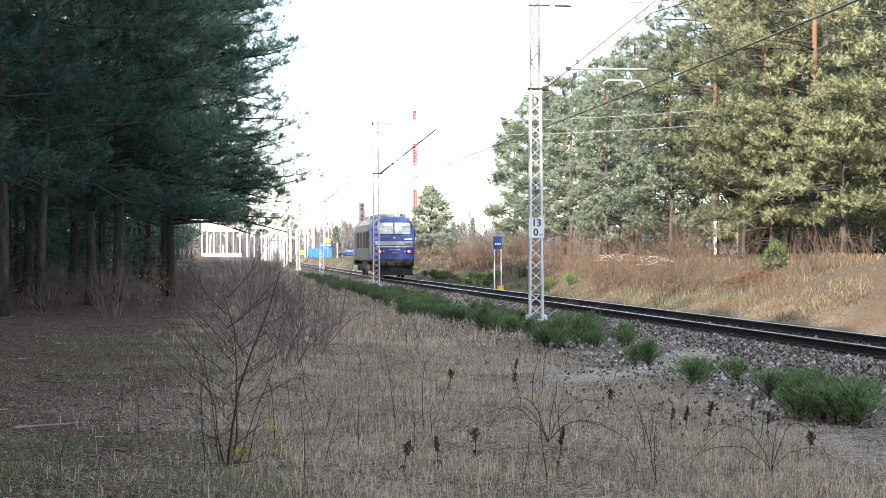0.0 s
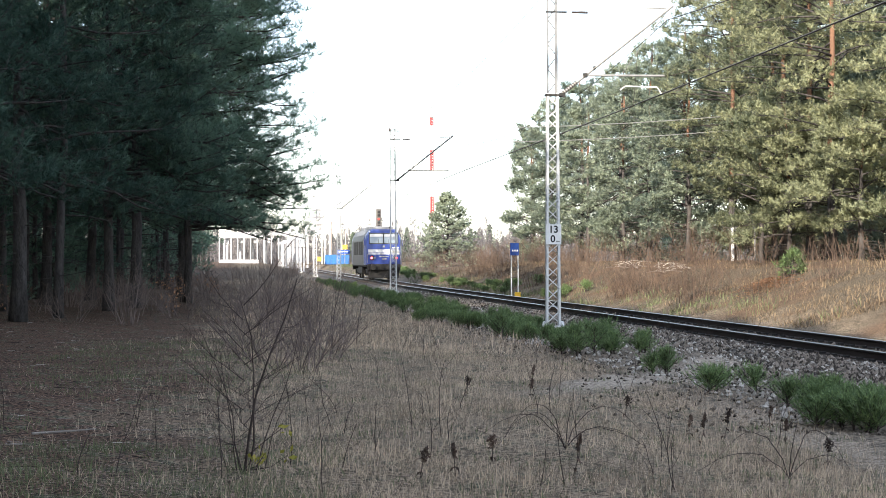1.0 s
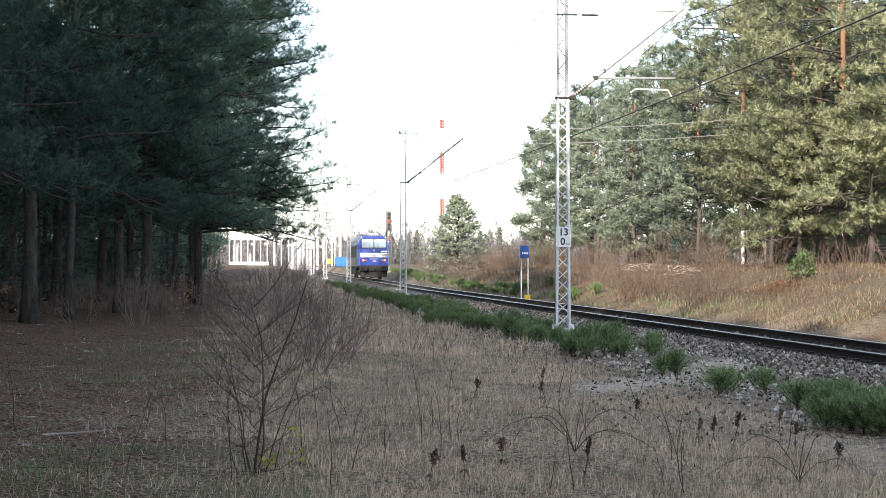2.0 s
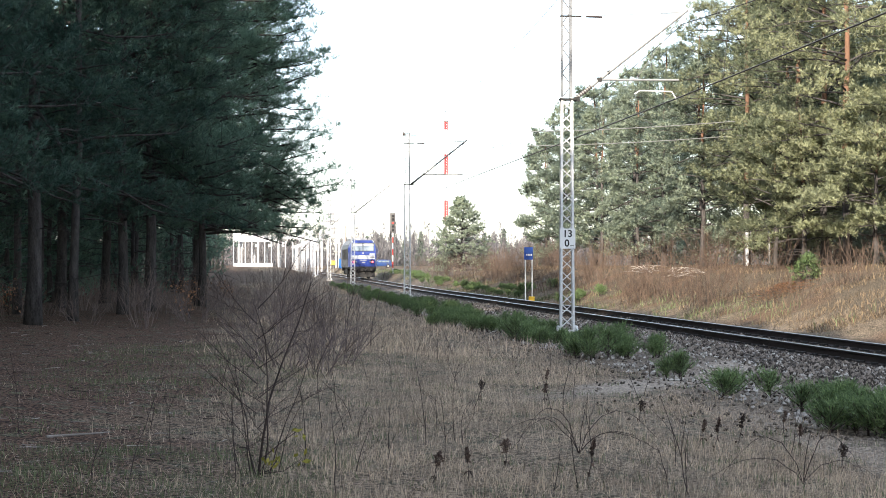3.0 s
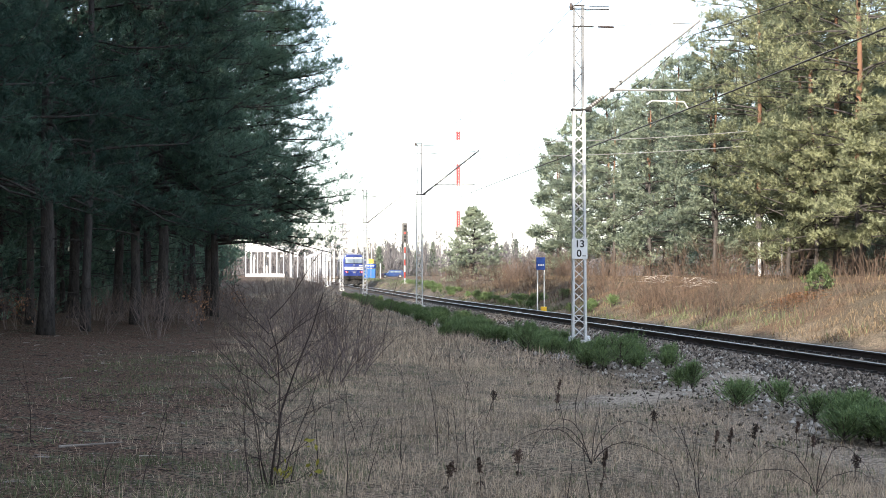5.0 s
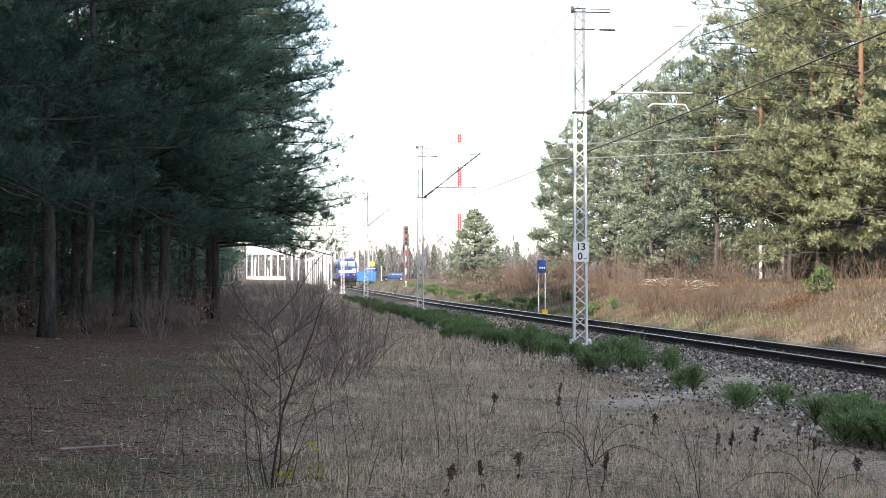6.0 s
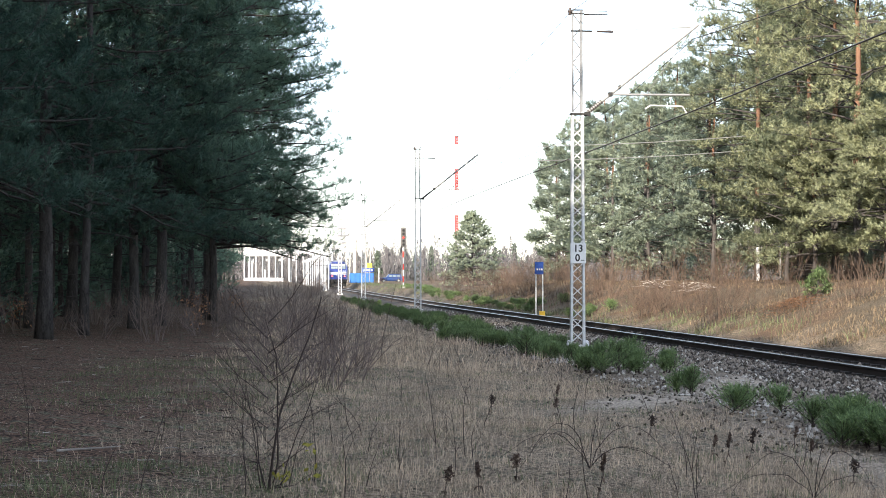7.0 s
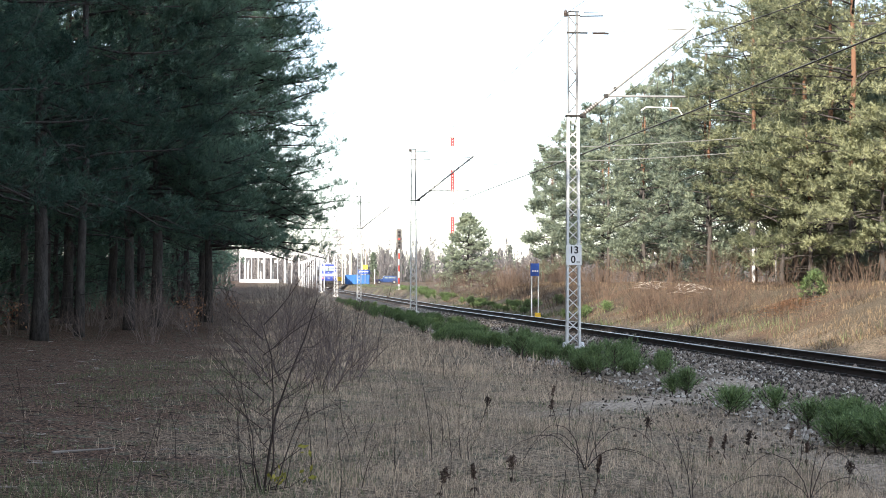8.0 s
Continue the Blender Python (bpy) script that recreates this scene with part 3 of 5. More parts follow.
def left_forest():
    g = "pines of the shaded forest"
    lab = "tall shaded pine with bluish green needles at the forest edge"
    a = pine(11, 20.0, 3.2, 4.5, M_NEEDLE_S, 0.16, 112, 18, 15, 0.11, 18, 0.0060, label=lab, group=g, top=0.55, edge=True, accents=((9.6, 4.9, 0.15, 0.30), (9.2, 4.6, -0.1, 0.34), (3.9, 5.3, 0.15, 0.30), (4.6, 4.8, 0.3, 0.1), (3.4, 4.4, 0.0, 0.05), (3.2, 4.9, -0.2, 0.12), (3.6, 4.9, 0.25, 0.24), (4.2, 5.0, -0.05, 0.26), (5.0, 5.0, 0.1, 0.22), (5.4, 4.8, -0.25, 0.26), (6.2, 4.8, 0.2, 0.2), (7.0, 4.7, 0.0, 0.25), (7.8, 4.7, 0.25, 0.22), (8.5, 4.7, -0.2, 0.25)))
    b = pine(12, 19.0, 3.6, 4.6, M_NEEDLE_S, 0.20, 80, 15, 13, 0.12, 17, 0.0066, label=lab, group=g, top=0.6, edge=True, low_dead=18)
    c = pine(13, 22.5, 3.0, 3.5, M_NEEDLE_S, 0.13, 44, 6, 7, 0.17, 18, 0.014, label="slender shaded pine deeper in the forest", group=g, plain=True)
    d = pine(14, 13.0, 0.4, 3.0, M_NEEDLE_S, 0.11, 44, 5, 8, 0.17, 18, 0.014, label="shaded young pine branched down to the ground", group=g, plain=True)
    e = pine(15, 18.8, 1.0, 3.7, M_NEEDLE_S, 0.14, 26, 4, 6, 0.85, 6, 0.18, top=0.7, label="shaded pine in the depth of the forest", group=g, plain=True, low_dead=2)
    put(a, -2.2, 70.5, -0.15)
    put(b, -6.2, 48.5, -0.6)
    again(a, -4.4, 57.5, -0.8)
    again(b, -3.9, 63.5, -0.3)
    again(a, -2.8, 80.0, 0.35)
    again(b, -3.0, 92.0, 0.0)
    again(b, -8.0, 40.0, -0.5)
    for x, y, turn in ((-8.4, 33.0, -0.2), (-8.9, 26.5, -0.6), (-8.3, 19.5, 0.1), (-8.8, 13.0, -0.4)):
        again(b, x, y, turn)
    again(c, -5.5, 52.3, 0.2)
    again(c, -4.6, 104.0, 0.9)
    again(d, -5.2, 114.0, 0.9)
    again(d, -4.6, 126.0, 0.7)
    for x, y, turn in ((-9.6, 55.0, 0.3), (-7.4, 66.0, -0.4), (-6.6, 76.0, 0.1), (-11.5, 62.0, 0.5), (-9.0, 72.0, -0.2), (-11.0, 47.0, 0.0)):
        again(b, x, y, turn)
    put(c, -8.2, 60, 1.3)
    put(d, -10.5, 74, 0.6)
    put(e, -18, 80, 0.6)
    r = np.random.default_rng(5)
    for k in range(24):
        again(c if k % 3 == 0 else d, -7.8 - 5 * r.random(), 45 + 100 * (k + r.random()) / 24, r.uniform(0, 6.28))
    for k in range(40):
        again(e, -13.0 - 20 * r.random(), 46 + 100 * (k + r.random()) / 40, r.uniform(0, 6.28))
    # low-branched pines close the view between the trunks
    for x, y in ((-4.3, 99), (-4.4, 119), (-4.9, 139), (-6.3, 108), (-7.4, 122), (-9.0, 118), (-8.2, 101), (-10.8, 104)):
        again(d, x, y, r.uniform(0, 6.28))
    for k in range(18):
        y = 80 + 90 * (k + r.random()) / 18
        again(d, -r.uniform(0.07, 0.165) * y, y, r.uniform(0, 6.28))
    # the edge goes on along the line and keeps the sun off the track
    for k in range(26):
        again(c, -4.4 - 2.2 * r.random(), 88 + 160 * (k + 0.6 * r.random()) / 26, r.uniform(0, 6.28))
    for k in range(16):
        again(e, -12.5 - 12 * r.random(), 18 + 30 * (k + r.random()) / 16, r.uniform(0, 6.28))
    for k in range(12):
        again(e, -8.2 - 2.5 * r.random(), -16 + 25 * (k + r.random()) / 12, r.uniform(0, 6.28))
    for k in range(18):
        again(e, -9.5 - 9 * r.random(), -12 + 38 * (k + r.random()) / 18, r.uniform(0, 6.28))
    # the same forest goes on beside and behind the camera and shades the clearing
    for k in range(44):
        again(e, -8.0 - 11 * r.random(), -74 + 85 * (k + r.random()) / 44, r.uniform(0, 6.28))


def right_forest():
    g = "sunlit pines on the bank"
    lab = "sunlit pine with yellowish green crown on the bank"
    lab2 = "sunlit pine with grey green crown on the bank"
    v = [pine(31, 13.4, 1.4, 3.0, M_NEEDLE_G, 0.15, 72, 13, 13, 0.125, 17, 0.0085, label=lab2, group=g, top=0.35, low_dead=14, bark=M_BARKRED),
         pine(32, 11.4, 1.0, 2.7, M_NEEDLE_G, 0.14, 66, 13, 13, 0.125, 17, 0.0085, label=lab2, group=g, top=0.3, low_dead=14, bark=M_BARKRED),
         pine(33, 17.5, 2.8, 3.9, M_NEEDLE, 0.165, 82, 14, 13, 0.12, 17, 0.0085, label=lab, group=g, top=0.5, low_dead=14, bark=M_BARKRED, cut=3, bare=(6.2, 10.2)),
         pine(34, 13.0, 0.5, 3.0, M_NEEDLE_G, 0.13, 34, 5, 6, 0.46, 6, 0.045, label="grey green pine deeper in the sunlit forest", group=g, top=0.35, plain=True, bark=M_BARKRED),
         pine(35, 17.0, 0.8, 3.4, M_NEEDLE, 0.16, 40, 5, 6, 0.46, 6, 0.045, label="olive green pine deeper in the sunlit forest", group=g, top=0.45, plain=True, bark=M_BARKRED),
         pine(36, 6.6, 1.0, 2.6, M_NEEDLE, 0.10, 52, 13, 13, 0.12, 17, 0.0085, label="low bushy sunlit pine at the edge of the bank", group=g, top=0.3, low_dead=6, bark=M_BARKRED)]
    used = set()
    r = np.random.default_rng(8)

    def plant(i, x, y):
        turn = r.uniform(-0.3, 0.3) if i == 2 else r.uniform(0, 6.28)
        if i in used:
            return again(v[i], x, y, turn)
        used.add(i)
        return put(v[i], x, y, turn)

    row = [(2, 24.6, 58), (2, 23.7, 66), (5, 23.4, 62.0), (5, 22.9, 69.0), (5, 23.4, 74.5), (2, 25.0, 72.5), (2, 25.6, 78), (2, 24.9, 84.0), (1, 24.2, 90), (0, 25.6, 95), (0, 24.6, 100.5), (1, 24.2, 106),
           (0, 25.4, 112), (1, 24.4, 118), (0, 25.2, 124), (1, 24.6, 130), (0, 25.2, 136), (1, 24.6, 142), (1, 25.8, 148)]
    for i, x, y in row:
        plant(i, x, y)
    for k in range(42):
        x, y = 28 + 16 * r.random() ** 1.2, r.uniform(52, 150)
        plant(4 if x / y > 0.285 and k % 3 else 3, x, y)

    for k in range(12):
        y = 68 + 4 * k
        plant(3, 0.345 * y + r.uniform(3, 7), y, )
    for k in range(14):
        y = 112 + 5 * k
        plant(3, r.uniform(0.33, 0.385) * y, y)


left_forest()
right_forest()


# ---- masts and overhead line ----
MASTS = [(8.5, 45.8), (8.5, 94.8), (8.5, 148.0), (8.5, 195.0), (8.5, 245.0)]
WIRE_Z, MESS_Z = 6.55, 8.60


def build_masts():
    leg_g = Geo().add([(x, y, z) for z, w in ((0.0, 0.205), (6.5, 0.165)) for x, y in ((-w, -0.09), (-w + 0.06, -0.09), (-w + 0.06, 0.09), (-w, 0.09))],
                      [(0, 1, 5, 4), (1, 2, 6, 5), (2, 3, 7, 6), (3, 0, 4, 7), (4, 5, 6, 7), (3, 2, 1, 0)])
    leg_me = leg_g.mesh("leg")
    leg2 = Geo().add(leg_g.v[0] * np.array([-1, 1, 1]), np.asarray(leg_g.f[0])[:, ::-1]).mesh("leg")
    thin = Geo().box((-0.125, 0, 7.9), (0.05, 0.05, 2.85)).mesh("extension_leg")
    thin2 = Geo().box((0.115, 0, 7.9), (0.075, 0.06, 2.85)).mesh("extension_leg")
    brace = [Geo().add([(s * -0.17, 0, 0), (s * -0.17, 0.008, 0), (s * 0.17, 0.008, 0.31), (s * 0.17, 0, 0.31), (s * -0.17, 0, 0.036), (s * -0.17, 0.008, 0.036), (s * 0.17, 0.008, 0.346), (s * 0.17, 0, 0.346)],
                       [(0, 3, 7, 4), (1, 5, 6, 2), (0, 1, 2, 3), (4, 7, 6, 5), (0, 4, 5, 1), (3, 2, 6, 7)]).mesh("brace") for s in (1, -1)]
    lace = [Geo().bar((s * -0.13, 0, 0), (s * 0.13, 0, 0.34), 0.016, 4).mesh("extension_brace") for s in (1, -1)]
    first = None
    for k, (x, y) in enumerate(MASTS):
        z = float(height(x, y))
        if k == 0:
            m = thing("catenary_mast", pose(x, y, z - 0.02), "white lattice catenary mast on a concrete foot beside the track", "mast", "catenary masts")
            part("foundation", bevelled("foundation", (0.62, 0.55, 0.5), 0.05, 2, (0, 0, -0.13)), M_CONCRETE, m, "grey concrete foundation")
            for s in (-0.25, 0.25):
                part("foot", bevelled("foot", (0.10, 0.26, 0.16), 0.03, 1, (s, 0, 0.17), lambda c: (c.x, c.y * (1.0 if c.z < 0.17 else 0.5), c.z)), M_MAST, m)
            part("leg", leg_me, M_MAST, m)
            part("leg", leg2, M_MAST, m)
            for n in range(20):
                for side, yy in enumerate((-0.098, 0.09)):
                    b = part("brace", brace[(n + side) % 2], M_MAST, m)
                    b.location = (0, yy, 0.2 + n * 0.31)
            for n in range(8):
                b = part("extension_brace", lace[n % 2], M_ZINC, m)
                b.location = (0, 0, 6.5 + n * 0.34)
            part("extension_leg", thin, M_ZINC, m)
            part("extension_leg", thin2, M_ZINC, m)
            part("band", Geo().box((0.02, 0, 6.45), (0.44, 0.24, 0.05)), M_DARK, m)
            part("top_bracket", Geo().box((0.12, 0, 8.74), (0.58, 0.06, 0.04)), M_DARK, m)
            part("cap_bracket", Geo().box((0.02, 0, 9.22), (0.36, 0.06, 0.03)), M_DARK, m)
            part("cap_bracket", Geo().box((0.02, 0, 9.32), (0.30, 0.06, 0.03)), M_DARK, m)
            part("line_insulator", Geo().tube([(-0.2, 0, 9.18), (-0.2, 0, 9.28), (-0.2, 0, 9.38)], [0.04, 0.06, 0.03], 8), M_INSUL, m)
            part("switch_arm", Geo().bar((0.2, 0, 9.2), (0.85, 0, 9.22), 0.02).bar((0.3, 0, 9.3), (0.85, 0, 9.3), 0.012), M_DARK, m)
            # the hinged bracket that carries the wires
            tip = np.array([TRACK - x + 0.5, 0, MESS_Z - z + 0.42])
            root = np.array([0.22, 0, 6.45])
            part("hinge", Geo().box((0.28, 0, 6.46), (0.16, 0.12, 0.12)), M_DARK, m)
            along = tip - root
            ins = part("bracket_insulator", Geo().bar(root + along * 0.02, root + along * 0.15, 0.035, 8), M_INSUL, m, "ribbed brown insulator")
            for q in range(7):
                c = root + along * (0.03 + 0.018 * q)
                part("insulator_disc", Geo().tube([c - along * 0.004, c + along * 0.004], 0.065, 8), M_INSUL, ins)
            part("bracket_tube", Geo().bar(root, tip, 0.048, 8), M_GALV, m, "grey steel bracket tube")
            a = root + (tip - root) * 0.22
            part("registration_tube", Geo().bar(a, (TRACK - x + 0.25, 0, WIRE_Z - z + 0.52), 0.03, 8), M_GALV, m)
            part("steady_arm", Geo().tube([(TRACK - x - 1.0, 0, WIRE_Z - z + 0.12), (TRACK - x - 0.85, 0, WIRE_Z - z + 0.22), (TRACK - x + 0.05, 0, WIRE_Z - z + 0.20), (TRACK - x + 0.16, 0, WIRE_Z - z + 0.02)], 0.018, 6), M_MAST, m)
            part("top_tie", Geo().bar((0.3, 0, 8.74), tip + np.array([-0.2, 0, -0.08]), 0.008, 4), M_GALV, m)
            part("tie_insulator", Geo().bar((0.55, 0, 8.74), (1.0, 0, 8.73), 0.03, 6), M_INSUL, m)
            part("tie_end", Geo().bar(tip + np.array([-0.75, 0, -0.1]), tip + np.array([-0.2, 0, -0.08]), 0.022, 6), M_GALV, m)
            part("hanger", Geo().bar(root + (tip - root) * 0.3, (root + (tip - root) * 0.3) * np.array([1, 1, 0]) + np.array([0.05, 0, WIRE_Z - z + 0.4]), 0.006, 4), M_GALV, m)
            stay = root + (tip - root) * 0.97
            part("stay_wire", Geo().bar(stay, (stay[0] - 1.35, 0, WIRE_Z - z + 0.56), 0.008, 4), M_GALV, m)
            part("bracket_clamp", Geo().box(tuple(root + (tip - root) * 0.22), (0.12, 0.10, 0.12)).box(tuple(root + (tip - root) * 0.30), (0.07, 0.09, 0.10)), M_DARK, m)
            first = m
        else:
            o = copy_thing(first, pose(x, y, z - 0.02))
            if k > 2:
                tagged(o, "distant white lattice catenary mast beside the track")


def mast_plate():
    x, y = MASTS[0]
    z = 2.66
    p = thing("distance_plate", pose(x, y - 0.115, z), "white plate with black numerals fixed to the mast", "sign")
    part("board", bevelled("board", (0.43, 0.012, 0.55), 0.005, 1), M_WHITE, p)
    for s in (-0.2, 0.2):
        part("bracket", Geo().box((s * 0.8, 0.012, 0), (0.03, 0.015, 0.5)), M_GALV, p)

    def line(text, size, dx, dz):
        cu = bpy.data.curves.new("numeral", "FONT")
        cu.body, cu.size, cu.extrude, cu.align_x, cu.align_y = text, size, 0.001, "CENTER", "CENTER"
        cu.offset = 0.006
        tmp = new("numeral", cu)
        me = bpy.data.meshes.new_from_object(tmp.evaluated_get(bpy.context.evaluated_depsgraph_get()))
        bpy.data.objects.remove(tmp)
        me.materials.clear()
        o = part("numeral", me, M_BLACK, p, "black numerals")
        o.matrix_local = Matrix.Translation((dx, -0.008, dz)) @ Matrix.Rotation(radians(90), 4, "X")

    line("13", 0.27, 0.0, 0.13)
    line("0", 0.27, -0.02, -0.13)
    part("fine_print", Geo().box((0.12, -0.008, -0.19), (0.10, 0.002, 0.03)), M_GALV, p)


def build_wires():
    ends = [(TRACK, -20.0)] + [(TRACK, y) for _, y in MASTS] + [(TRACK, 300.0), (TRACK, 350.0)]
    mess, cont, drops, earth = [], [], [], []
    for (xa, ya), (xb, yb) in zip(ends, ends[1:]):
        n = 14
        for q in range(n):
            t = q / n
            y = ya + (yb - ya) * t
            off = 0.2 * math.cos(math.pi * (y - 45.8) / 49)
            sag = 1.1 * 4 * t * (1 - t)
            zc, zm = WIRE_Z + float(grade(y)), MESS_Z - sag + float(grade(y))
            mess.append((TRACK + 0.35, y, zm))
            cont.append((TRACK + off, y, zc))
            if q % 2:
                drops.append(((TRACK + 0.35, y, zm), (TRACK + off, y, zc)))
    for _, y in [(0, -20)] + MASTS:
        earth.append((8.32, y, 9.3 + float(grade(y))))
    e2 = []
    for a, b in zip(earth, earth[1:]):
        for q in range(10):
            t = q / 10
            e2.append((a[0], a[1] + (b[1] - a[1]) * t, a[2] + (b[2] - a[2]) * t - 2.4 * t * (1 - t)))
    line = thing("overhead_line", pose(0, 0, 0), "dark copper contact wire hung from a sagging messenger wire", "overhead wire")
    part("messenger_wire", Geo().tube(mess, 0.013, 4), M_WIRE, line)
    part("contact_wire", Geo().tube(cont, 0.020, 4), M_WIRE, line)
    for a, b in drops:
        part("dropper", Geo().bar(a, b, 0.008, 3), M_WIRE, line)
    f = thing("earth_wire", pose(0, 0, 0), "thin grey wire along the mast tops", "overhead wire")
    part("strand", Geo().tube(e2, 0.010, 4), M_GALV, f)
    for k, (x, za, zb) in enumerate([(0, 8.5, 0), (0, 7.8, 0)]):
        w = thing("telephone_wire", pose(0, 0, 0), "thin pale wire strung along the forest edge", "overhead wire")
        pts = [(13 + 12 * t, 82 - 3 * t, za + 0.55 * t - 0.5 * t * (1 - t)) for t in np.linspace(0, 1, 12)]
        part("strand", Geo().tube(pts, 0.018, 4), M_GALV, w)


build_masts()
mast_plate()
build_wires()


# ---- the locomotive ----
LOCO_Y0, LOCO_V = 113.0, 22.0


def hull_section(w, z0, z1):
    a = w / 2
    return [(-a, z0), (-a, 2.2), (-a, 3.25), (-a * 0.93, 3.62), (-a * 0.72, z1 - 0.06), (-a * 0.6, z1), (a * 0.6, z1), (a * 0.72, z1 - 0.06), (a * 0.93, 3.62), (a, 3.25), (a, 2.2), (a, z0)]


def loft(rings):
    g = Geo()
    n = len(rings[0])
    v = [p for r in rings for p in r]
    f = [(j * n + k, j * n + (k + 1) % n, j * n + n + (k + 1) % n, j * n + n + k) for j in range(len(rings) - 1) for k in range(n)]
    g.add(v, f)
    g.f.append(np.array([list(range(n))[::-1]]))
    g.f.append(np.array([[(len(rings) - 1) * n + k for k in range(n)]]))
    return g


def build_loco():
    L = 18.9
    loco = thing("locomotive", pose(TRACK, LOCO_Y0, RAIL_Z), "blue diesel locomotive with white stripe and lit red tail lamps", "locomotive")

    def lean(z):
        return 0.62 + max(0.0, z - 2.3) * 0.20

    def cab(end):
        body = hull_section(2.96, 1.25, 4.12)
        face = [(x * 0.90, lean(z), z - (0.10 if z > 3.9 else 0)) for x, z in body]
        mid = [(x * 0.985, lean(z) + 0.35, z) for x, z in body]
        back = [(x, 2.5, z) for x, z in body]
        g = loft([face, mid, back])
        if end:
            v = g.v[0].copy()
            v[:, 1] = L - v[:, 1]
            v[:, 0] *= -1
            g.v[0] = v
        return part("cab", g, M_BLUE, loco, "glossy blue cab")

    rear = cab(0)
    cab(1)
    mid = hull_section(2.98, 1.2, 4.16)
    part("side_body", loft([[(x, y, z) for x, z in mid] for y in (2.504, 9.4, L - 2.504)]), M_GREYSIDE, loco, "dull grey-blue machine room body")
    # sloping roof panels and roof gear
    for s in (-1, 1):
        for k in range(7):
            y = 3.4 + k * 1.95
            g = Geo().add([(s * 1.40, y, 3.66), (s * 1.40, y + 1.75, 3.66), (s * 1.11, y + 1.75, 4.10), (s * 1.11, y, 4.10),
                           (s * 1.37, y, 3.63), (s * 1.37, y + 1.75, 3.63), (s * 1.08, y + 1.75, 4.07), (s * 1.08, y, 4.07)],
                          [(0, 1, 2, 3), (7, 6, 5, 4), (0, 4, 5, 1), (1, 5, 6, 2), (2, 6, 7, 3), (3, 7, 4, 0)])
            part("roof_panel", g, M_ROOFGREY, loco, "light grey sloping roof panel")
    part("air_conditioner", bevelled("air_conditioner", (1.7, 1.3, 0.26), 0.06, 2, (0, 2.2, 4.22)), M_ROOFGREY, loco)
    part("roof_hatch", bevelled("roof_hatch", (1.9, 4.5, 0.24), 0.05, 2, (0, 6.5, 4.25)), M_ROOFGREY, loco)
    part("exhaust_housing", bevelled("exhaust_housing", (1.8, 3.5, 0.30), 0.05, 2, (0, 11.8, 4.26)), M_ROOFGREY, loco)
    part("horn", Geo().tube([(0.5, 1.3, 4.2), (0.5, 1.0, 4.24), (0.5, 0.85, 4.25)], [0.03, 0.04, 0.08], 8), M_DARK, loco)
    # rear face

    def on_face(name, x, z, w, h, material, label="", out=0.012, parent=rear):
        yy = [lean(z - h / 2) - out, lean(z + h / 2) - out]
        v = [(x - w / 2, yy[0], z - h / 2), (x + w / 2, yy[0], z - h / 2), (x + w / 2, yy[1], z + h / 2), (x - w / 2, yy[1], z + h / 2)]
        v += [(a, b + 0.03, c) for a, b, c in v]
        return part(name, Geo().add(v, [(0, 1, 2, 3), (7, 6, 5, 4), (0, 4, 5, 1), (1, 5, 6, 2), (2, 6, 7, 3), (3, 7, 4, 0)]), material, parent, label)

    on_face("windscreen_surround", 0, 3.36, 2.36, 0.90, M_BLACK, "black windscreen surround", 0.010)
    for s in (-0.58, 0.58):
        on_face("windscreen", s, 3.36, 1.08, 0.76, M_GLASS, "reflecting windscreen pane", 0.016)
        on_face("sun_blind", s, 3.62, 1.04, 0.22, M_STRIPE, "pale blind behind the pane", 0.018)
        on_face("wiper", s * 0.7, 3.1, 0.03, 0.42, M_BLACK, "", 0.03)
    on_face("white_stripe", 0, 2.28, 2.52, 0.40, M_STRIPE, "white band across the face", 0.008)
    on_face("lettering_bar", 0.95, 2.62, 0.55, 0.09, M_WHITE, "pale lettering bar", 0.008)
    on_face("lettering_bar", 0.95, 2.28, 0.5, 0.2, M_GALV, "grey lettering bar", 0.012)
    on_face("number_bar", 0.0, 1.92, 0.75, 0.07, M_GALV, "", 0.008)
    on_face("number_bar", 0.05, 1.72, 0.35, 0.10, M_GALV, "", 0.008)
    on_face("badge", 0.0, 2.72, 0.16, 0.14, M_GALV, "round pale badge", 0.010)
    for s in (-1, 1):
        lamp = part("lamp_housing", Geo().tube([(s * 0.92, 0.60, 1.80), (s * 0.92, 0.55, 1.80)], [0.19, 0.17], 12), M_BLACK, rear)
        part("tail_lamp", Geo().tube([(s * 0.99, 0.56, 1.80), (s * 0.99, 0.53, 1.80)], [0.105, 0.09], 12), M_TAIL, lamp, "lit red tail lamp")
        part("white_lamp", Geo().tube([(s * 0.74, 0.56, 1.80), (s * 0.74, 0.53, 1.80)], [0.08, 0.07], 10), M_GLASS, lamp)
        part("marker_lamp", Geo().tube([(s * 1.12, lean(3.95) - 0.02, 3.92), (s * 1.12, lean(3.95) - 0.05, 3.92)], 0.05, 8), M_WHITE, rear)
        part("handrail", Geo().tube([(s * 1.30, 0.62, 1.4), (s * 1.33, 0.50, 1.5), (s * 1.33, 0.52, 2.0), (s * 1.30, 0.64, 2.1)], 0.018, 5), M_GALV, rear)
        part("buffer", Geo().tube([(s * 0.875, 0.65, 1.06), (s * 0.875, 0.25, 1.06)], 0.11, 10).tube([(s * 0.875, 0.25, 1.06), (s * 0.875, 0.16, 1.06)], [0.26, 0.23], 14), M_DARK, loco, "black steel buffer")
        part("side_mirror", bevelled("side_mirror", (0.06, 0.10, 0.5), 0.02, 1, (s * 1.53, 1.15, 3.0)), M_BLUE, rear)
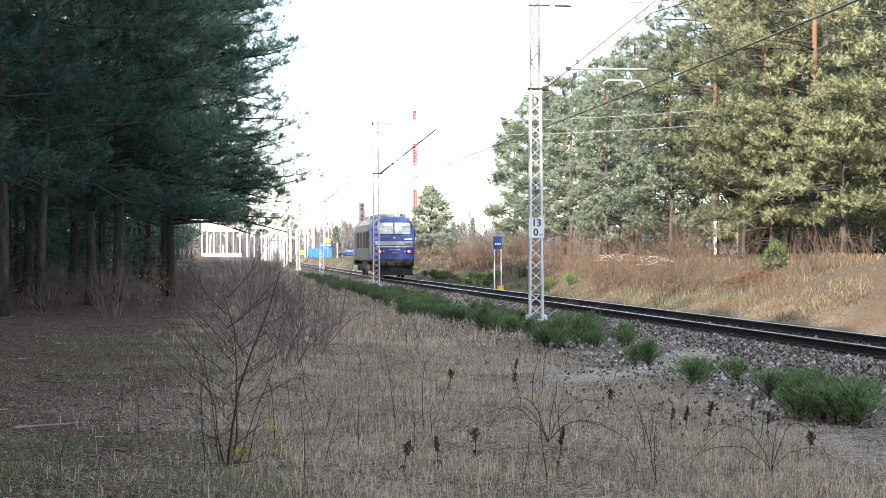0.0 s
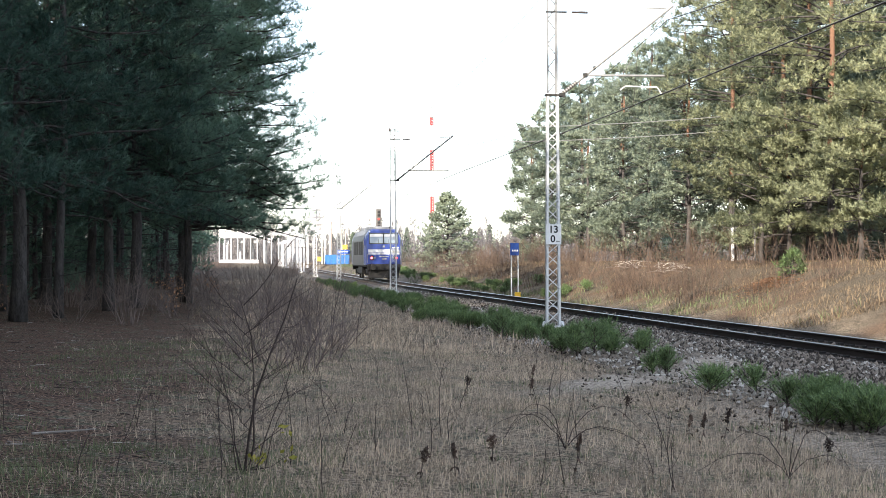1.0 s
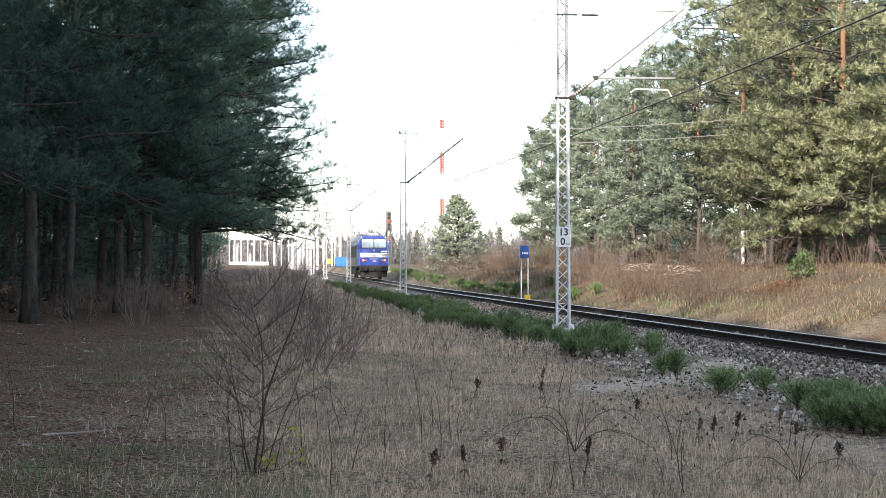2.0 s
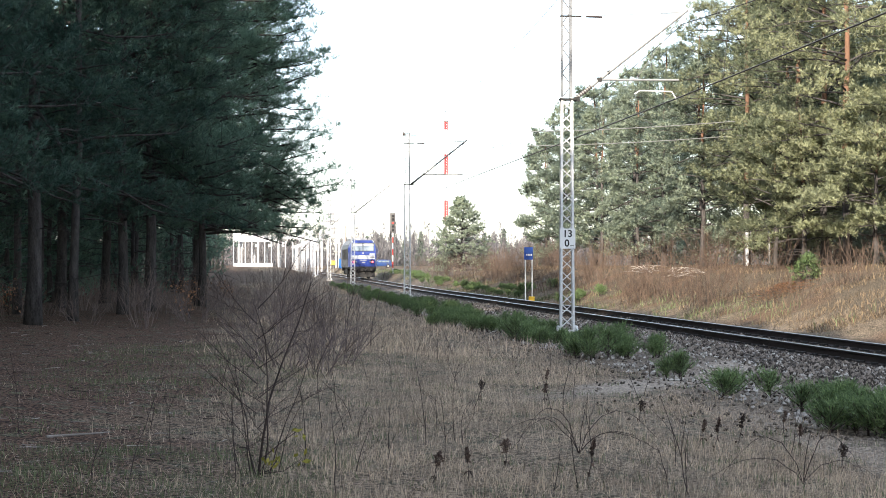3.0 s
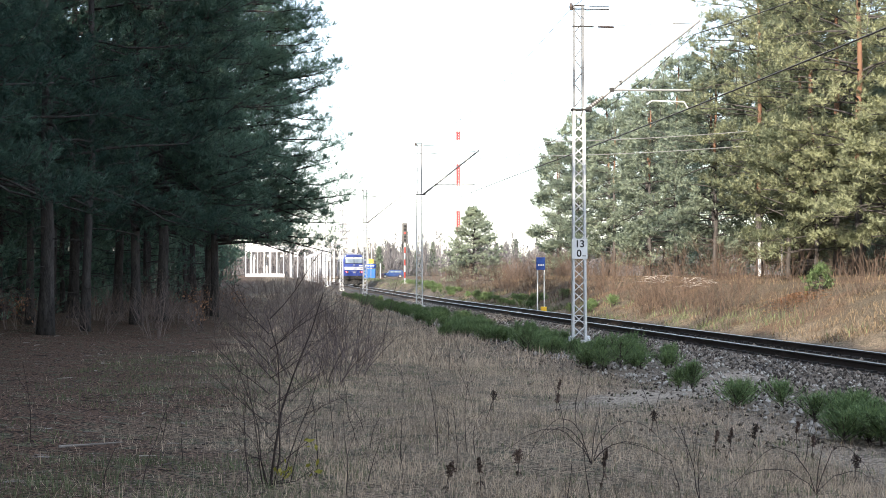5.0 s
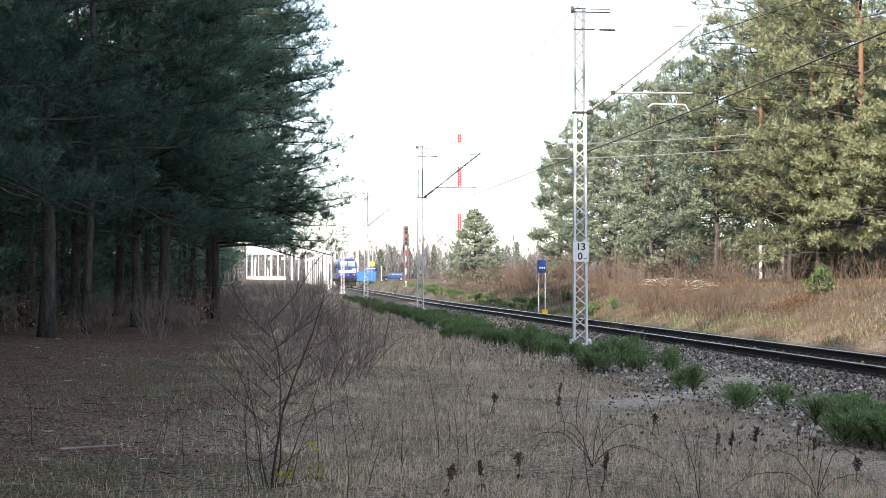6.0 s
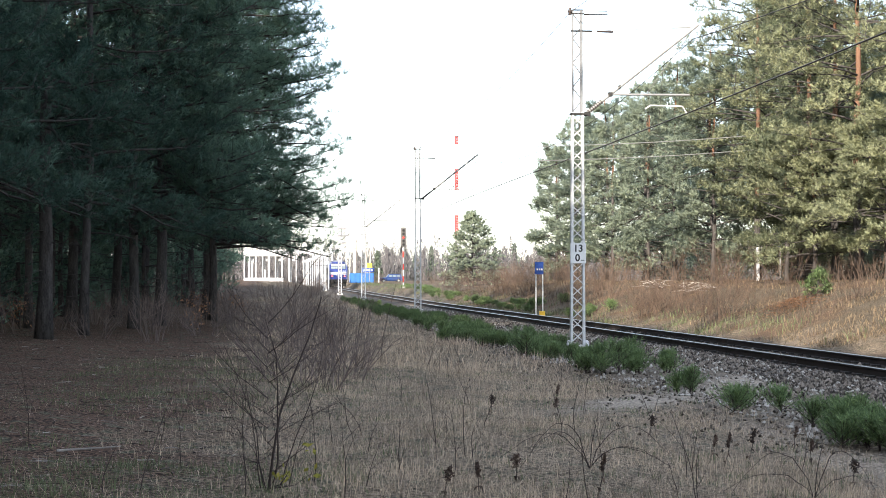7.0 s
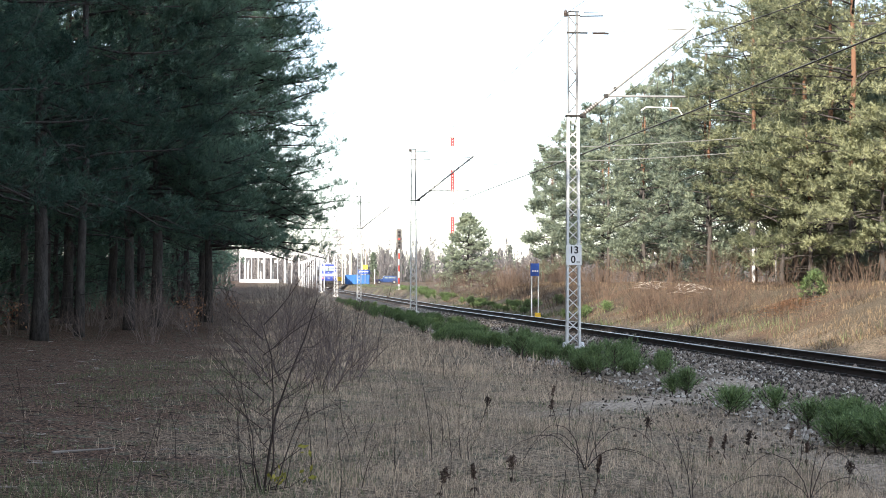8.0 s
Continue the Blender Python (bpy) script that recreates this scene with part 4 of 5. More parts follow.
        part("cab_door", bevelled("cab_door", (0.03, 0.75, 2.2), 0.01, 1, (s * 1.485, 2.05, 2.4)), M_BLUE, rear, "blue cab door")
        part("door_window", bevelled("door_window", (0.02, 0.5, 0.7), 0.01, 1, (s * 1.502, 2.05, 3.0)), M_GLASS, rear)
        for k in range(4):
            part("air_grille", Geo().box((s * 1.497, 4.2 + k * 2.9, 2.6), (0.03, 2.0, 1.1)), M_DARK, loco, "dark air intake grille")
        part("door_recess", Geo().box((s * 1.498, 3.1, 2.3), (0.025, 0.5, 1.9)), M_BLACK, loco)
    part("headstock", bevelled("headstock", (2.7, 0.35, 0.55), 0.05, 2, (0, 0.78, 1.05)), M_DARK, loco, "dark buffer beam")
    part("headstock", bevelled("headstock", (2.7, 0.35, 0.55), 0.05, 2, (0, L - 0.78, 1.05)), M_DARK, loco, "dark buffer beam")
    part("coupling_hook", Geo().tube([(0, 0.6, 1.02), (0, 0.3, 1.02), (0, 0.22, 0.9), (0, 0.32, 0.75)], 0.05, 6), M_DARK, loco)
    for s in (-0.45, -0.3, 0.3, 0.45):
        part("air_hose", Geo().tube([(s, 0.6, 1.0), (s, 0.42, 0.9), (s * 1.05, 0.45, 0.6), (s * 1.1, 0.6, 0.55)], 0.025, 6), M_BLACK, loco)
    part("plough", bevelled("plough", (2.5, 0.10, 0.62), 0.03, 1, (0, 0.75, 0.50), lambda c: (c.x, c.y + (0.12 if c.z > 0.5 else 0), c.z)), M_DARK, loco, "dark track plough")
    part("fuel_tank", bevelled("fuel_tank", (2.6, 4.6, 0.75), 0.12, 2, (0, L / 2, 0.82)), M_DARK, loco)
    part("underframe", bevelled("underframe", (2.8, L - 2.2, 0.22), 0.04, 1, (0, L / 2, 1.18)), M_DARK, loco)
    wheelsets = []
    for c in (3.9, L - 3.9):
        bogie = part("bogie", Geo().box((-1.05, c, 0.72), (0.16, 3.7, 0.30)).box((1.05, c, 0.72), (0.16, 3.7, 0.30)).box((0, c, 0.70), (2.1, 0.5, 0.28)), M_DARK, loco, "dark bogie frame")
        for d in (-1.3, 1.3):
            for s in (-1.1, 1.1):
                part("axle_box", bevelled("axle_box", (0.22, 0.4, 0.42), 0.05, 1, (s, c + d, 0.6)), M_DARK, bogie)
            g = Geo()
            for s in (-1, 1):
                g.tube([(s * 0.69, 0, 0), (s * 0.70, 0, 0), (s * 0.73, 0, 0), (s * 0.85, 0, 0)], [0.58, 0.585, 0.55, 0.545], 24)
            g.bar((-0.9, 0, 0), (0.9, 0, 0), 0.09, 8)
            ws = part("wheelset", g, M_DARK, loco, "steel wheels on their axle")
            for s in (-1, 1):
                part("hub", Geo().tube([(s * 0.85, 0, 0), (s * 0.90, 0, 0)], [0.20, 0.17], 8).box((s * 0.87, 0, 0.3), (0.03, 0.06, 0.3)), M_GALV, ws)
            ws.location = (0, c + d, 0.545)
            wheelsets.append((ws, c + d))
    return loco, wheelsets


loco, wheelsets = build_loco()


def motions():
    def z_at(y):
        return RAIL_Z + float(grade(y + 9))
    walk(loco, [(t, pose(TRACK, LOCO_Y0 + LOCO_V * t, z_at(LOCO_Y0 + LOCO_V * t), 0.17)) for t in np.linspace(0, 8, 9)])
    turn = math.degrees(LOCO_V / 0.545)
    rows = 240
    for ws, y in wheelsets:
        walk(ws, [(8 * k / rows, pose(0, y, 0.545, (-turn * 8 * k / rows) % 360)) for k in range(rows + 1)])


# ---- lineside things ----
def signal():
    x, y = 15.4, 190.0
    s = thing("railway_signal", pose(x, y, float(height(x, y)) - 0.05), "five lamp railway signal on a red and white banded post", "signal")
    for k in range(7):
        part("post_band", Geo().tube([(0, 0, k * 0.70), (0, 0, k * 0.70 + 0.70)], 0.07, 10), (M_WHITE, M_RED)[k % 2], s, ("white", "red")[k % 2] + " painted band")
    head = part("signal_head", bevelled("signal_head", (0.62, 0.14, 2.3), 0.06, 2, (0, 0, 5.75)), M_SIGHEAD, s, "dark grey back board with round lamps")
    for k in range(5):
        z = 6.55 - k * 0.40
        part("lamp_hood", Geo().tube([(0, -0.07, z), (0, -0.22, z)], [0.16, 0.15], 12), M_BLACK, head)
        part("lens", Geo().tube([(0, -0.222, z), (0, -0.23, z)], 0.11, 12), M_SIGRED if k == 2 else M_BLACK, head, "lit red lens" if k == 2 else "unlit lens")
    part("number_board", Geo().box((-0.25, -0.09, 4.4), (0.16, 0.03, 0.8)), M_BLACK, s)
    part("ladder", Geo().bar((-0.16, 0.14, 0), (-0.16, 0.14, 6.6), 0.02, 4).bar((0.16, 0.14, 0), (0.16, 0.14, 6.6), 0.02, 4), M_GALV, s)
    part("base", bevelled("base", (0.6, 0.6, 0.5), 0.05, 1, (0, 0, 0.05)), M_CONCRETE, s)


def lineside_board():
    x, y = 14.3, 88.0
    z = float(height(x, y))
    b = thing("lineside_board", pose(x, y, z - 0.03), "small blue board on two white posts with yellow feet", "sign")
    for s in (-0.18, 0.18):
        part("post", Geo().tube([(s, 0, 0), (s, 0, 2.95)], 0.035, 8), M_WHITE, b, "white post")
    part("foot_box", bevelled("foot_box", (0.30, 0.16, 0.36), 0.02, 1, (0.14, -0.03, 0.18)), M_YELLOW, b, "yellow foot box")
    p = part("panel", bevelled("panel", (0.46, 0.04, 0.66), 0.01, 1, (-0.02, -0.05, 2.62)), M_SIGNBLUE, b, "blue panel")
    for k in range(3):
        part("writing_bar", Geo().box((-0.12 + k * 0.12, -0.074, 2.55), (0.07, 0.004, 0.09)), M_WHITE, p)


def far_post():
    x, y = 24.75, 83.5
    p = thing("boundary_post", pose(x, y, float(height(x, y)) - 0.05), "white painted wooden post at the forest edge", "post")
    part("shaft", bevelled("shaft", (0.15, 0.13, 2.0), 0.03, 1, (0, 0, 1.0)), M_CANOPY, p)
    part("brace", Geo().bar((0.26, 0, 0.1), (0.16, 0, 2.0), 0.03, 6), M_GALV, p)
    q = thing("trail_sign", pose(26.0, 83.8, float(height(26.0, 83.8)) - 0.05), "small blue sign on a grey post", "sign")
    part("post", Geo().bar((0, 0, 0), (0, 0, 2.0), 0.05, 8), M_GALV, q)
    part("panel", bevelled("panel", (0.32, 0.03, 0.5), 0.01, 1, (0, -0.06, 2.0)), M_SIGNBLUE, q, "blue panel")


def radio_tower():
    d = 620.0
    x = (808 - 470) / 3000 * d
    t = thing("radio_mast", pose(x, d, 0), "tall red and white lattice radio mast far behind the trees", "tower")
    cuts = [0, 18.0, 26.3, 35.4, 43.4, 52.3, 55.4]
    for k, (z0, z1) in enumerate(zip(cuts, cuts[1:])):
        g = Geo()
        for a in range(3):
            c, s = math.cos(a * 2.094), math.sin(a * 2.094)
            c2, s2 = math.cos((a + 1) * 2.094), math.sin((a + 1) * 2.094)
            g.bar((0.62 * c, 0.62 * s, z0), (0.62 * c, 0.62 * s, z1), 0.22, 5)
            n = max(3, int((z1 - z0) / 0.9))
            for q in range(n):
                za, zb = z0 + (z1 - z0) * q / n, z0 + (z1 - z0) * (q + 1) / n
                g.bar((0.62 * c, 0.62 * s, za), (0.62 * c2, 0.62 * s2, zb), 0.15, 4)
        g.tube([(0, 0, z0), (0, 0, z1)], 0.12, 6)
        part("section", g, (M_WHITE, M_FADEDRED)[k % 2], t, ("white", "red")[k % 2] + " lattice section")
    part("antenna", Geo().tube([(0, 0, 55.4), (0, 0, 64.5)], [0.2, 0.09], 6), M_GALV, t)
    part("platform", Geo().box((0, 0, 55.5), (1.6, 1.6, 0.3)), M_GALV, t)


def pylon():
    d = 700.0
    x = (606 - 470) / 3000 * d
    p = thing("power_pylon", pose(x, d, 0), "distant grey lattice power pylon", "pylon")
    for a in (-1, 1):
        for b in (-1, 1):
            part("leg", Geo().tube([(a * 2.4, b * 2.4, 0), (a * 0.8, b * 0.8, 18), (a * 0.4, b * 0.4, 25)], [0.16, 0.13, 0.1], 4), M_GALV, p)
    g = Geo()
    for k in range(10):
        z0, z1 = k * 2.3, k * 2.3 + 2.3
        w0, w1 = np.interp(z0, [0, 18, 25], [2.4, 0.8, 0.4]), np.interp(z1, [0, 18, 25], [2.4, 0.8, 0.4])
        for b in (-1, 1):
            g.bar((-w0, b * w0, z0), (w1, b * w1, z1), 0.07, 4).bar((w0, b * w0, z0), (-w1, b * w1, z1), 0.07, 4)
    part("lattice", g, M_GALV, p)
    for z, w in ((17.5, 4.2), (20.5, 5.0), (23.5, 3.6)):
        part("crossarm", Geo().add([(-w, 0, z), (0, -0.5, z - 0.3), (w, 0, z), (0, 0.5, z - 0.3), (0, 0, z + 0.7)], [(0, 1, 4), (1, 2, 4), (2, 3, 4), (3, 0, 4), (0, 3, 1), (1, 3, 2)]), M_GALV, p)


def platform():
    # pale columns, roof and low wall of the station hall
    y, z0 = 335.0, 0.95
    h = thing("station_canopy", pose(0, y, z0), "white station canopy on a row of slim columns", "canopy")
    cols = [-4.2, -3.2, -1.9, -0.6, 0.6, 1.9, 3.2, 4.6, 6.0, 7.4]
    for k, x in enumerate(cols):
        part("column", bevelled("column", ((0.20, 0.34)[k % 3 == 1], 0.24, 6.2), 0.05, 1, (x, 0, 3.1)), M_CANOPY, h, "white column")
        if k % 2:
            part("column", bevelled("column", (0.34, 0.34, 6.2), 0.05, 1, (x + 0.5, 9, 3.1)), M_CANOPY, h, "white column")
    part("roof_beam", bevelled("roof_beam", (8.6, 0.5, 1.0), 0.08, 1, (0.0, 0, 6.35)), M_CANOPY, h, "deep white fascia")
    part("roof_beam", bevelled("roof_beam", (7.2, 0.5, 0.5), 0.08, 1, (7.94, 0, 6.6)), M_CANOPY, h)
    part("roof", bevelled("roof", (15.6, 10, 0.2), 0.08, 1, (3.6, 5.3, 6.95)), M_CANOPY, h)
    part("parapet", bevelled("parapet", (7.6, 0.2, 1.3), 0.05, 1, (-0.3, -0.8, 0.95)), M_CANOPY, h, "low pale wall below the columns")
    for k in range(5):
        part("back_column", bevelled("back_column", (0.22, 0.22, 6.2), 0.04, 1, (8.2 + k * 0.75, 4.0 - k * 0.6, 3.1)), M_CANOPY, h, "white column")
    for k in range(3):
        part("wall_panel", bevelled("wall_panel", (1.1, 0.12, 0.8), 0.03, 1, (-3.7 + k * 1.3, 0.4, 0.45)), M_CANOPY, h, "low white wall panel")
    for k in range(4):
        part("drop_panel", bevelled("drop_panel", (0.5, 0.1, 1.0), 0.03, 1, (-2.6 + k * 2.7, 1.0, 5.4)), M_CANOPY, h)
    plat = thing("station_platform", pose(6.4, 280, -0.25), "low pale concrete station platform beside the track", "platform")
    part("slab", bevelled("slab", (2.6, 130, 0.75), 0.05, 1, (-0.6, 0, 0.50), lambda c: (c.x, c.y, c.z + 0.003 * (c.y + 65))), M_CONCRETE, plat)
    post = None
    for k, yy in enumerate((214, 228, 244, 263, 287, 315, 332)):
        z = 0.5 + float(grade(yy))
        if post is None:
            post = thing("platform_lamp_post", pose(7.9, yy, z), "slim white post with a crossbar on the platform", "post", "platform posts")
            part("shaft", bevelled("shaft", (0.17, 0.17, 4.6), 0.03, 1, (0, 0, 2.3)), M_CANOPY, post)
            part("crossbar", bevelled("crossbar", (1.2, 0.16, 0.3), 0.03, 1, (-0.2, 0, 4.55)), M_CANOPY, post)
        else:
            copy_thing(post, pose(7.9, yy, z))
    # the portal over the neighbouring track
    y = 332.0
    p = thing("portal_frame", pose(0, y, 0.6), "white lattice portal frame above the line", "portal")
    for x in (12.95, 17.3):
        part("leg", bevelled("leg", (0.36, 0.36, 7.6), 0.03, 1, (x, 0, 3.8)), M_CANOPY, p)
    for x in (14.1, 16.4):
        part("hanger_post", bevelled("hanger_post", (0.20, 0.2, 7.3), 0.02, 1, (x, 1.5, 3.65)), M_CANOPY, p)
    for z in (7.0, 7.7):
        part("chord", bevelled("chord", (4.8, 0.3, 0.18), 0.02, 1, (15.1, 0, z)), M_GALV, p)
    part("name_board", bevelled("name_board", (4.0, 0.08, 0.62), 0.02, 1, (15.1, -0.2, 7.35)), M_CANOPY, p, "pale board between the chords")
    for k in range(9):
        part("writing_bar", Geo().box((13.45 + k * 0.41, -0.25, 7.35), (0.26, 0.02, 0.36)), M_ROOFGREY, p)
    for k in range(9):
        part("web_bar", Geo().bar((12.95 + k * 0.48, 0, 7.0 + 0.7 * (k % 2)), (12.95 + (k + 1) * 0.48, 0, 7.7 - 0.7 * (k % 2)), 0.05, 4), M_GALV, p)


def crossing():
    y = 300.0
    z = float(height(17.0, y))
    c = thing("site_container", pose(16.9, y, z), "bright blue metal site container", "container")
    part("box", bevelled("box", (4.3, 2.3, 1.7), 0.05, 1, (0, 0, 0.85)), M_CYANBLUE, c)
    for k in range(9):
        part("rib", Geo().box((-2.0 + k * 0.5, -1.165, 0.85), (0.12, 0.05, 1.5)), M_CYANBLUE, c)
    part("sign_panel", bevelled("sign_panel", (2.2, 0.08, 0.7), 0.02, 1, (1.1, -0.9, 2.2)), M_SIGNBLUE, c, "darker blue panel above")
    for k in range(4):
        part("writing_bar", Geo().box((0.4 + k * 0.45, -0.95, 2.25), (0.3, 0.01, 0.18)), M_WHITE, c)
    w = thing("white_post", pose(19.9, y - 1, z), "plain white wooden roadside post", "post")
    part("shaft", bevelled("shaft", (0.16, 0.14, 2.6), 0.04, 1, (0, 0, 1.3)), M_WHITE, w)
    for x, zz in ((18.1, 3.0), (13.6, 1.9)):
        s = thing("yellow_sign", pose(x, y - 3, float(height(x, y - 3))), "plain yellow board on a grey post", "sign")
        part("post", Geo().bar((0, 0, 0), (0, 0, zz), 0.05, 6), M_GALV, s)
        part("panel", bevelled("panel", (0.85, 0.05, 0.75), 0.02, 1, (0, -0.07, zz)), M_YELLOW, s, "yellow panel")
    for k, (x, h, lean) in enumerate([(18.3, 10.0, 0.0), (18.9, 9.8, -0.5), (16.9, 8.2, 0.1), (15.4, 8.0, 0.0), (20.0, 6.5, 0.2)]):
        q = thing("utility_pole", pose(x, 312 + 4 * k, float(height(x, 312))), "pale grey utility pole near the crossing", "pole", "utility poles")
        part("shaft", Geo().tube([(0, 0, 0), (lean, 0, h)], [0.14, 0.10], 8), M_DEADWOOD, q)
        part("crossarm", Geo().box((lean, 0, h - 0.4), (0.9, 0.1, 0.1)), M_DEADWOOD, q)
    # road with the waiting car
    road = part("road", Geo().box((24, 303, float(height(24, 303)) - 0.04), (30, 5.0, 0.12)), M_BED)
    tagged(road, "grey asphalt road beyond the crossing", "road", kind="structure")
    zc = float(height(24, 303)) + 0.02
    car = thing("parked_car", pose(22.3, 303, zc), "dark blue estate car standing on the road", "car")

    part("body", bevelled("body", (4.2, 1.72, 0.62), 0.14, 3, (0, 0, 0.56)), M_CARBLUE, car, "dark blue bodywork")
    part("cabin", bevelled("cabin", (2.9, 1.6, 0.62), 0.10, 2, (0.55, 0, 1.14), lambda c: (c.x * (1.0 if c.z < 1.14 else 0.72) + (0.28 if c.z > 1.14 else 0), c.y * (1 if c.z < 1.14 else 0.85), c.z)), M_CARBLUE, car)
    for x in (-0.1, 0.62, 1.3):
        part("side_window", bevelled("side_window", (0.56, 0.04, 0.32), 0.02, 1, (x, -0.765, 1.13)), M_GLASS, car)
    for x in (-1.35, 1.35):
        for s in (-0.8, 0.8):
            wh = part("wheel", Geo().tube([(x, s - 0.1, 0.31), (x, s + 0.1, 0.31)], 0.31, 16), M_BLACK, car)
            part("rim", Geo().tube([(x, s - 0.11, 0.31), (x, s + 0.11, 0.31)], 0.19, 10), M_GALV, wh)
    part("headlight", bevelled("headlight", (0.12, 0.3, 0.14), 0.03, 1, (-2.06, -0.6, 0.65)), M_WHITE, car)
    part("tail_light", bevelled("tail_light", (0.10, 0.2, 0.25), 0.03, 1, (2.07, -0.7, 0.72)), M_RED, car)


M_CARBLUE = mat("car_blue_paint", (0.011, 0.036, 0.125), (0.009, 0.030, 0.105), 1, 0.3, spec=0.5)
signal()
lineside_board()
far_post()
radio_tower()
pylon()
platform()
crossing()


# ---- the spruce and the far woods ----
def lone_pine():
    p = pine(51, 8.8, 0.1, 4.2, M_NEEDLE_G, 0.12, 210, 8, 10, 0.15, 11, 0.015, cone=True, whorl=6, low_dead=0, name="young_pine_tree", label="bushy conical pine standing alone beyond the track")
    put(p, (838 - 470) / 3000 * 196, 196, 0.3)


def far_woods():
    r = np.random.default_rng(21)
    for kind, n, name, material, label in ((0, 860, "far_bare_wood", M_FARWOOD, "distant leafless woodland greyed for haze"), (1, 120, "far_pine_wood", M_FARPINE, "distant green pine woodland")):
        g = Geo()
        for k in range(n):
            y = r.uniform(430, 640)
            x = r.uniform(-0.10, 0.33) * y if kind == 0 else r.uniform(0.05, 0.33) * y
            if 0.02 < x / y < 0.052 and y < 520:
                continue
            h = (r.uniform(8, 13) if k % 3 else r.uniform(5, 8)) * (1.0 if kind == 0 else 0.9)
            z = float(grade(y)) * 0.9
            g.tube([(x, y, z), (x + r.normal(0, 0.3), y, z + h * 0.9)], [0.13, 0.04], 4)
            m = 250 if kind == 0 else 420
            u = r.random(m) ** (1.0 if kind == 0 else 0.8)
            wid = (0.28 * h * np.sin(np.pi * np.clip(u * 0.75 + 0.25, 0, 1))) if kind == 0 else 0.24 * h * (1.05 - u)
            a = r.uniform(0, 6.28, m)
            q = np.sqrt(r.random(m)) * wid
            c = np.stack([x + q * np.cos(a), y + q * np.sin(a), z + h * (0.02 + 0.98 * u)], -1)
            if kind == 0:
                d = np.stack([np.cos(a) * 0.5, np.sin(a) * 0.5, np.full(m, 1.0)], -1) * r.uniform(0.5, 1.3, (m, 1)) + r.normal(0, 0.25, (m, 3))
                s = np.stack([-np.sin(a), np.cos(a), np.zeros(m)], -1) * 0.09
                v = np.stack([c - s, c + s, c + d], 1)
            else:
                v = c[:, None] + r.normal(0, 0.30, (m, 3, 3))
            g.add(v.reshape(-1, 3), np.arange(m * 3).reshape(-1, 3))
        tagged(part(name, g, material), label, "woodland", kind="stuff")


lone_pine()
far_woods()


# ---- undergrowth ----
def branching(g, r, p, d, ln, rad, depth, forks, spread=0.5, sag=0.0, sides=4):
    """A stem that tapers, bends and forks."""
    n = 3 if sides == 3 else 5
    pts = [np.array(p, float)]
    d = np.array(d, float)
    for k in range(n):
        d = unit(d + r.normal(0, 0.12, 3) + np.array([0, 0, -sag]))
        pts.append(pts[-1] + d * ln / n)
    g.tube(pts, np.linspace(rad, rad * 0.35, n + 1), sides)
    ends = [pts[-1]]
    if depth:
        for k in range(forks):
            i = r.integers(1, n)
            side = unit(r.normal(0, 1, 3) + np.array([0, 0, 0.3]))
            ends += branching(g, r, pts[i], unit(d + side * spread * 1.7), ln * r.uniform(0.4, 0.65), rad * 0.5, depth - 1, forks, spread, sag, 3)
    return ends


def bare_bush(seed, h, w, stems, material, label, group, name="bare_bush"):
    r = np.random.default_rng(seed)
    root = thing(name, Matrix(), label, "bush", group)
    g = Geo()
    for k in range(stems):
        a = r.uniform(0, 6.28)
        q = 0.35 * w * math.sqrt(r.random())
        d = np.array([math.cos(a) * 0.35 * r.random() * w / h * 2, math.sin(a) * 0.35 * r.random() * w / h * 2, 1.0])
        branching(g, r, (q * math.cos(a), q * math.sin(a), -0.05), d, h * r.uniform(0.6, 1.0), 0.011, 2, 3, 0.45, 0.0, 3)
    part("twigwork", g, material, root)
    return root


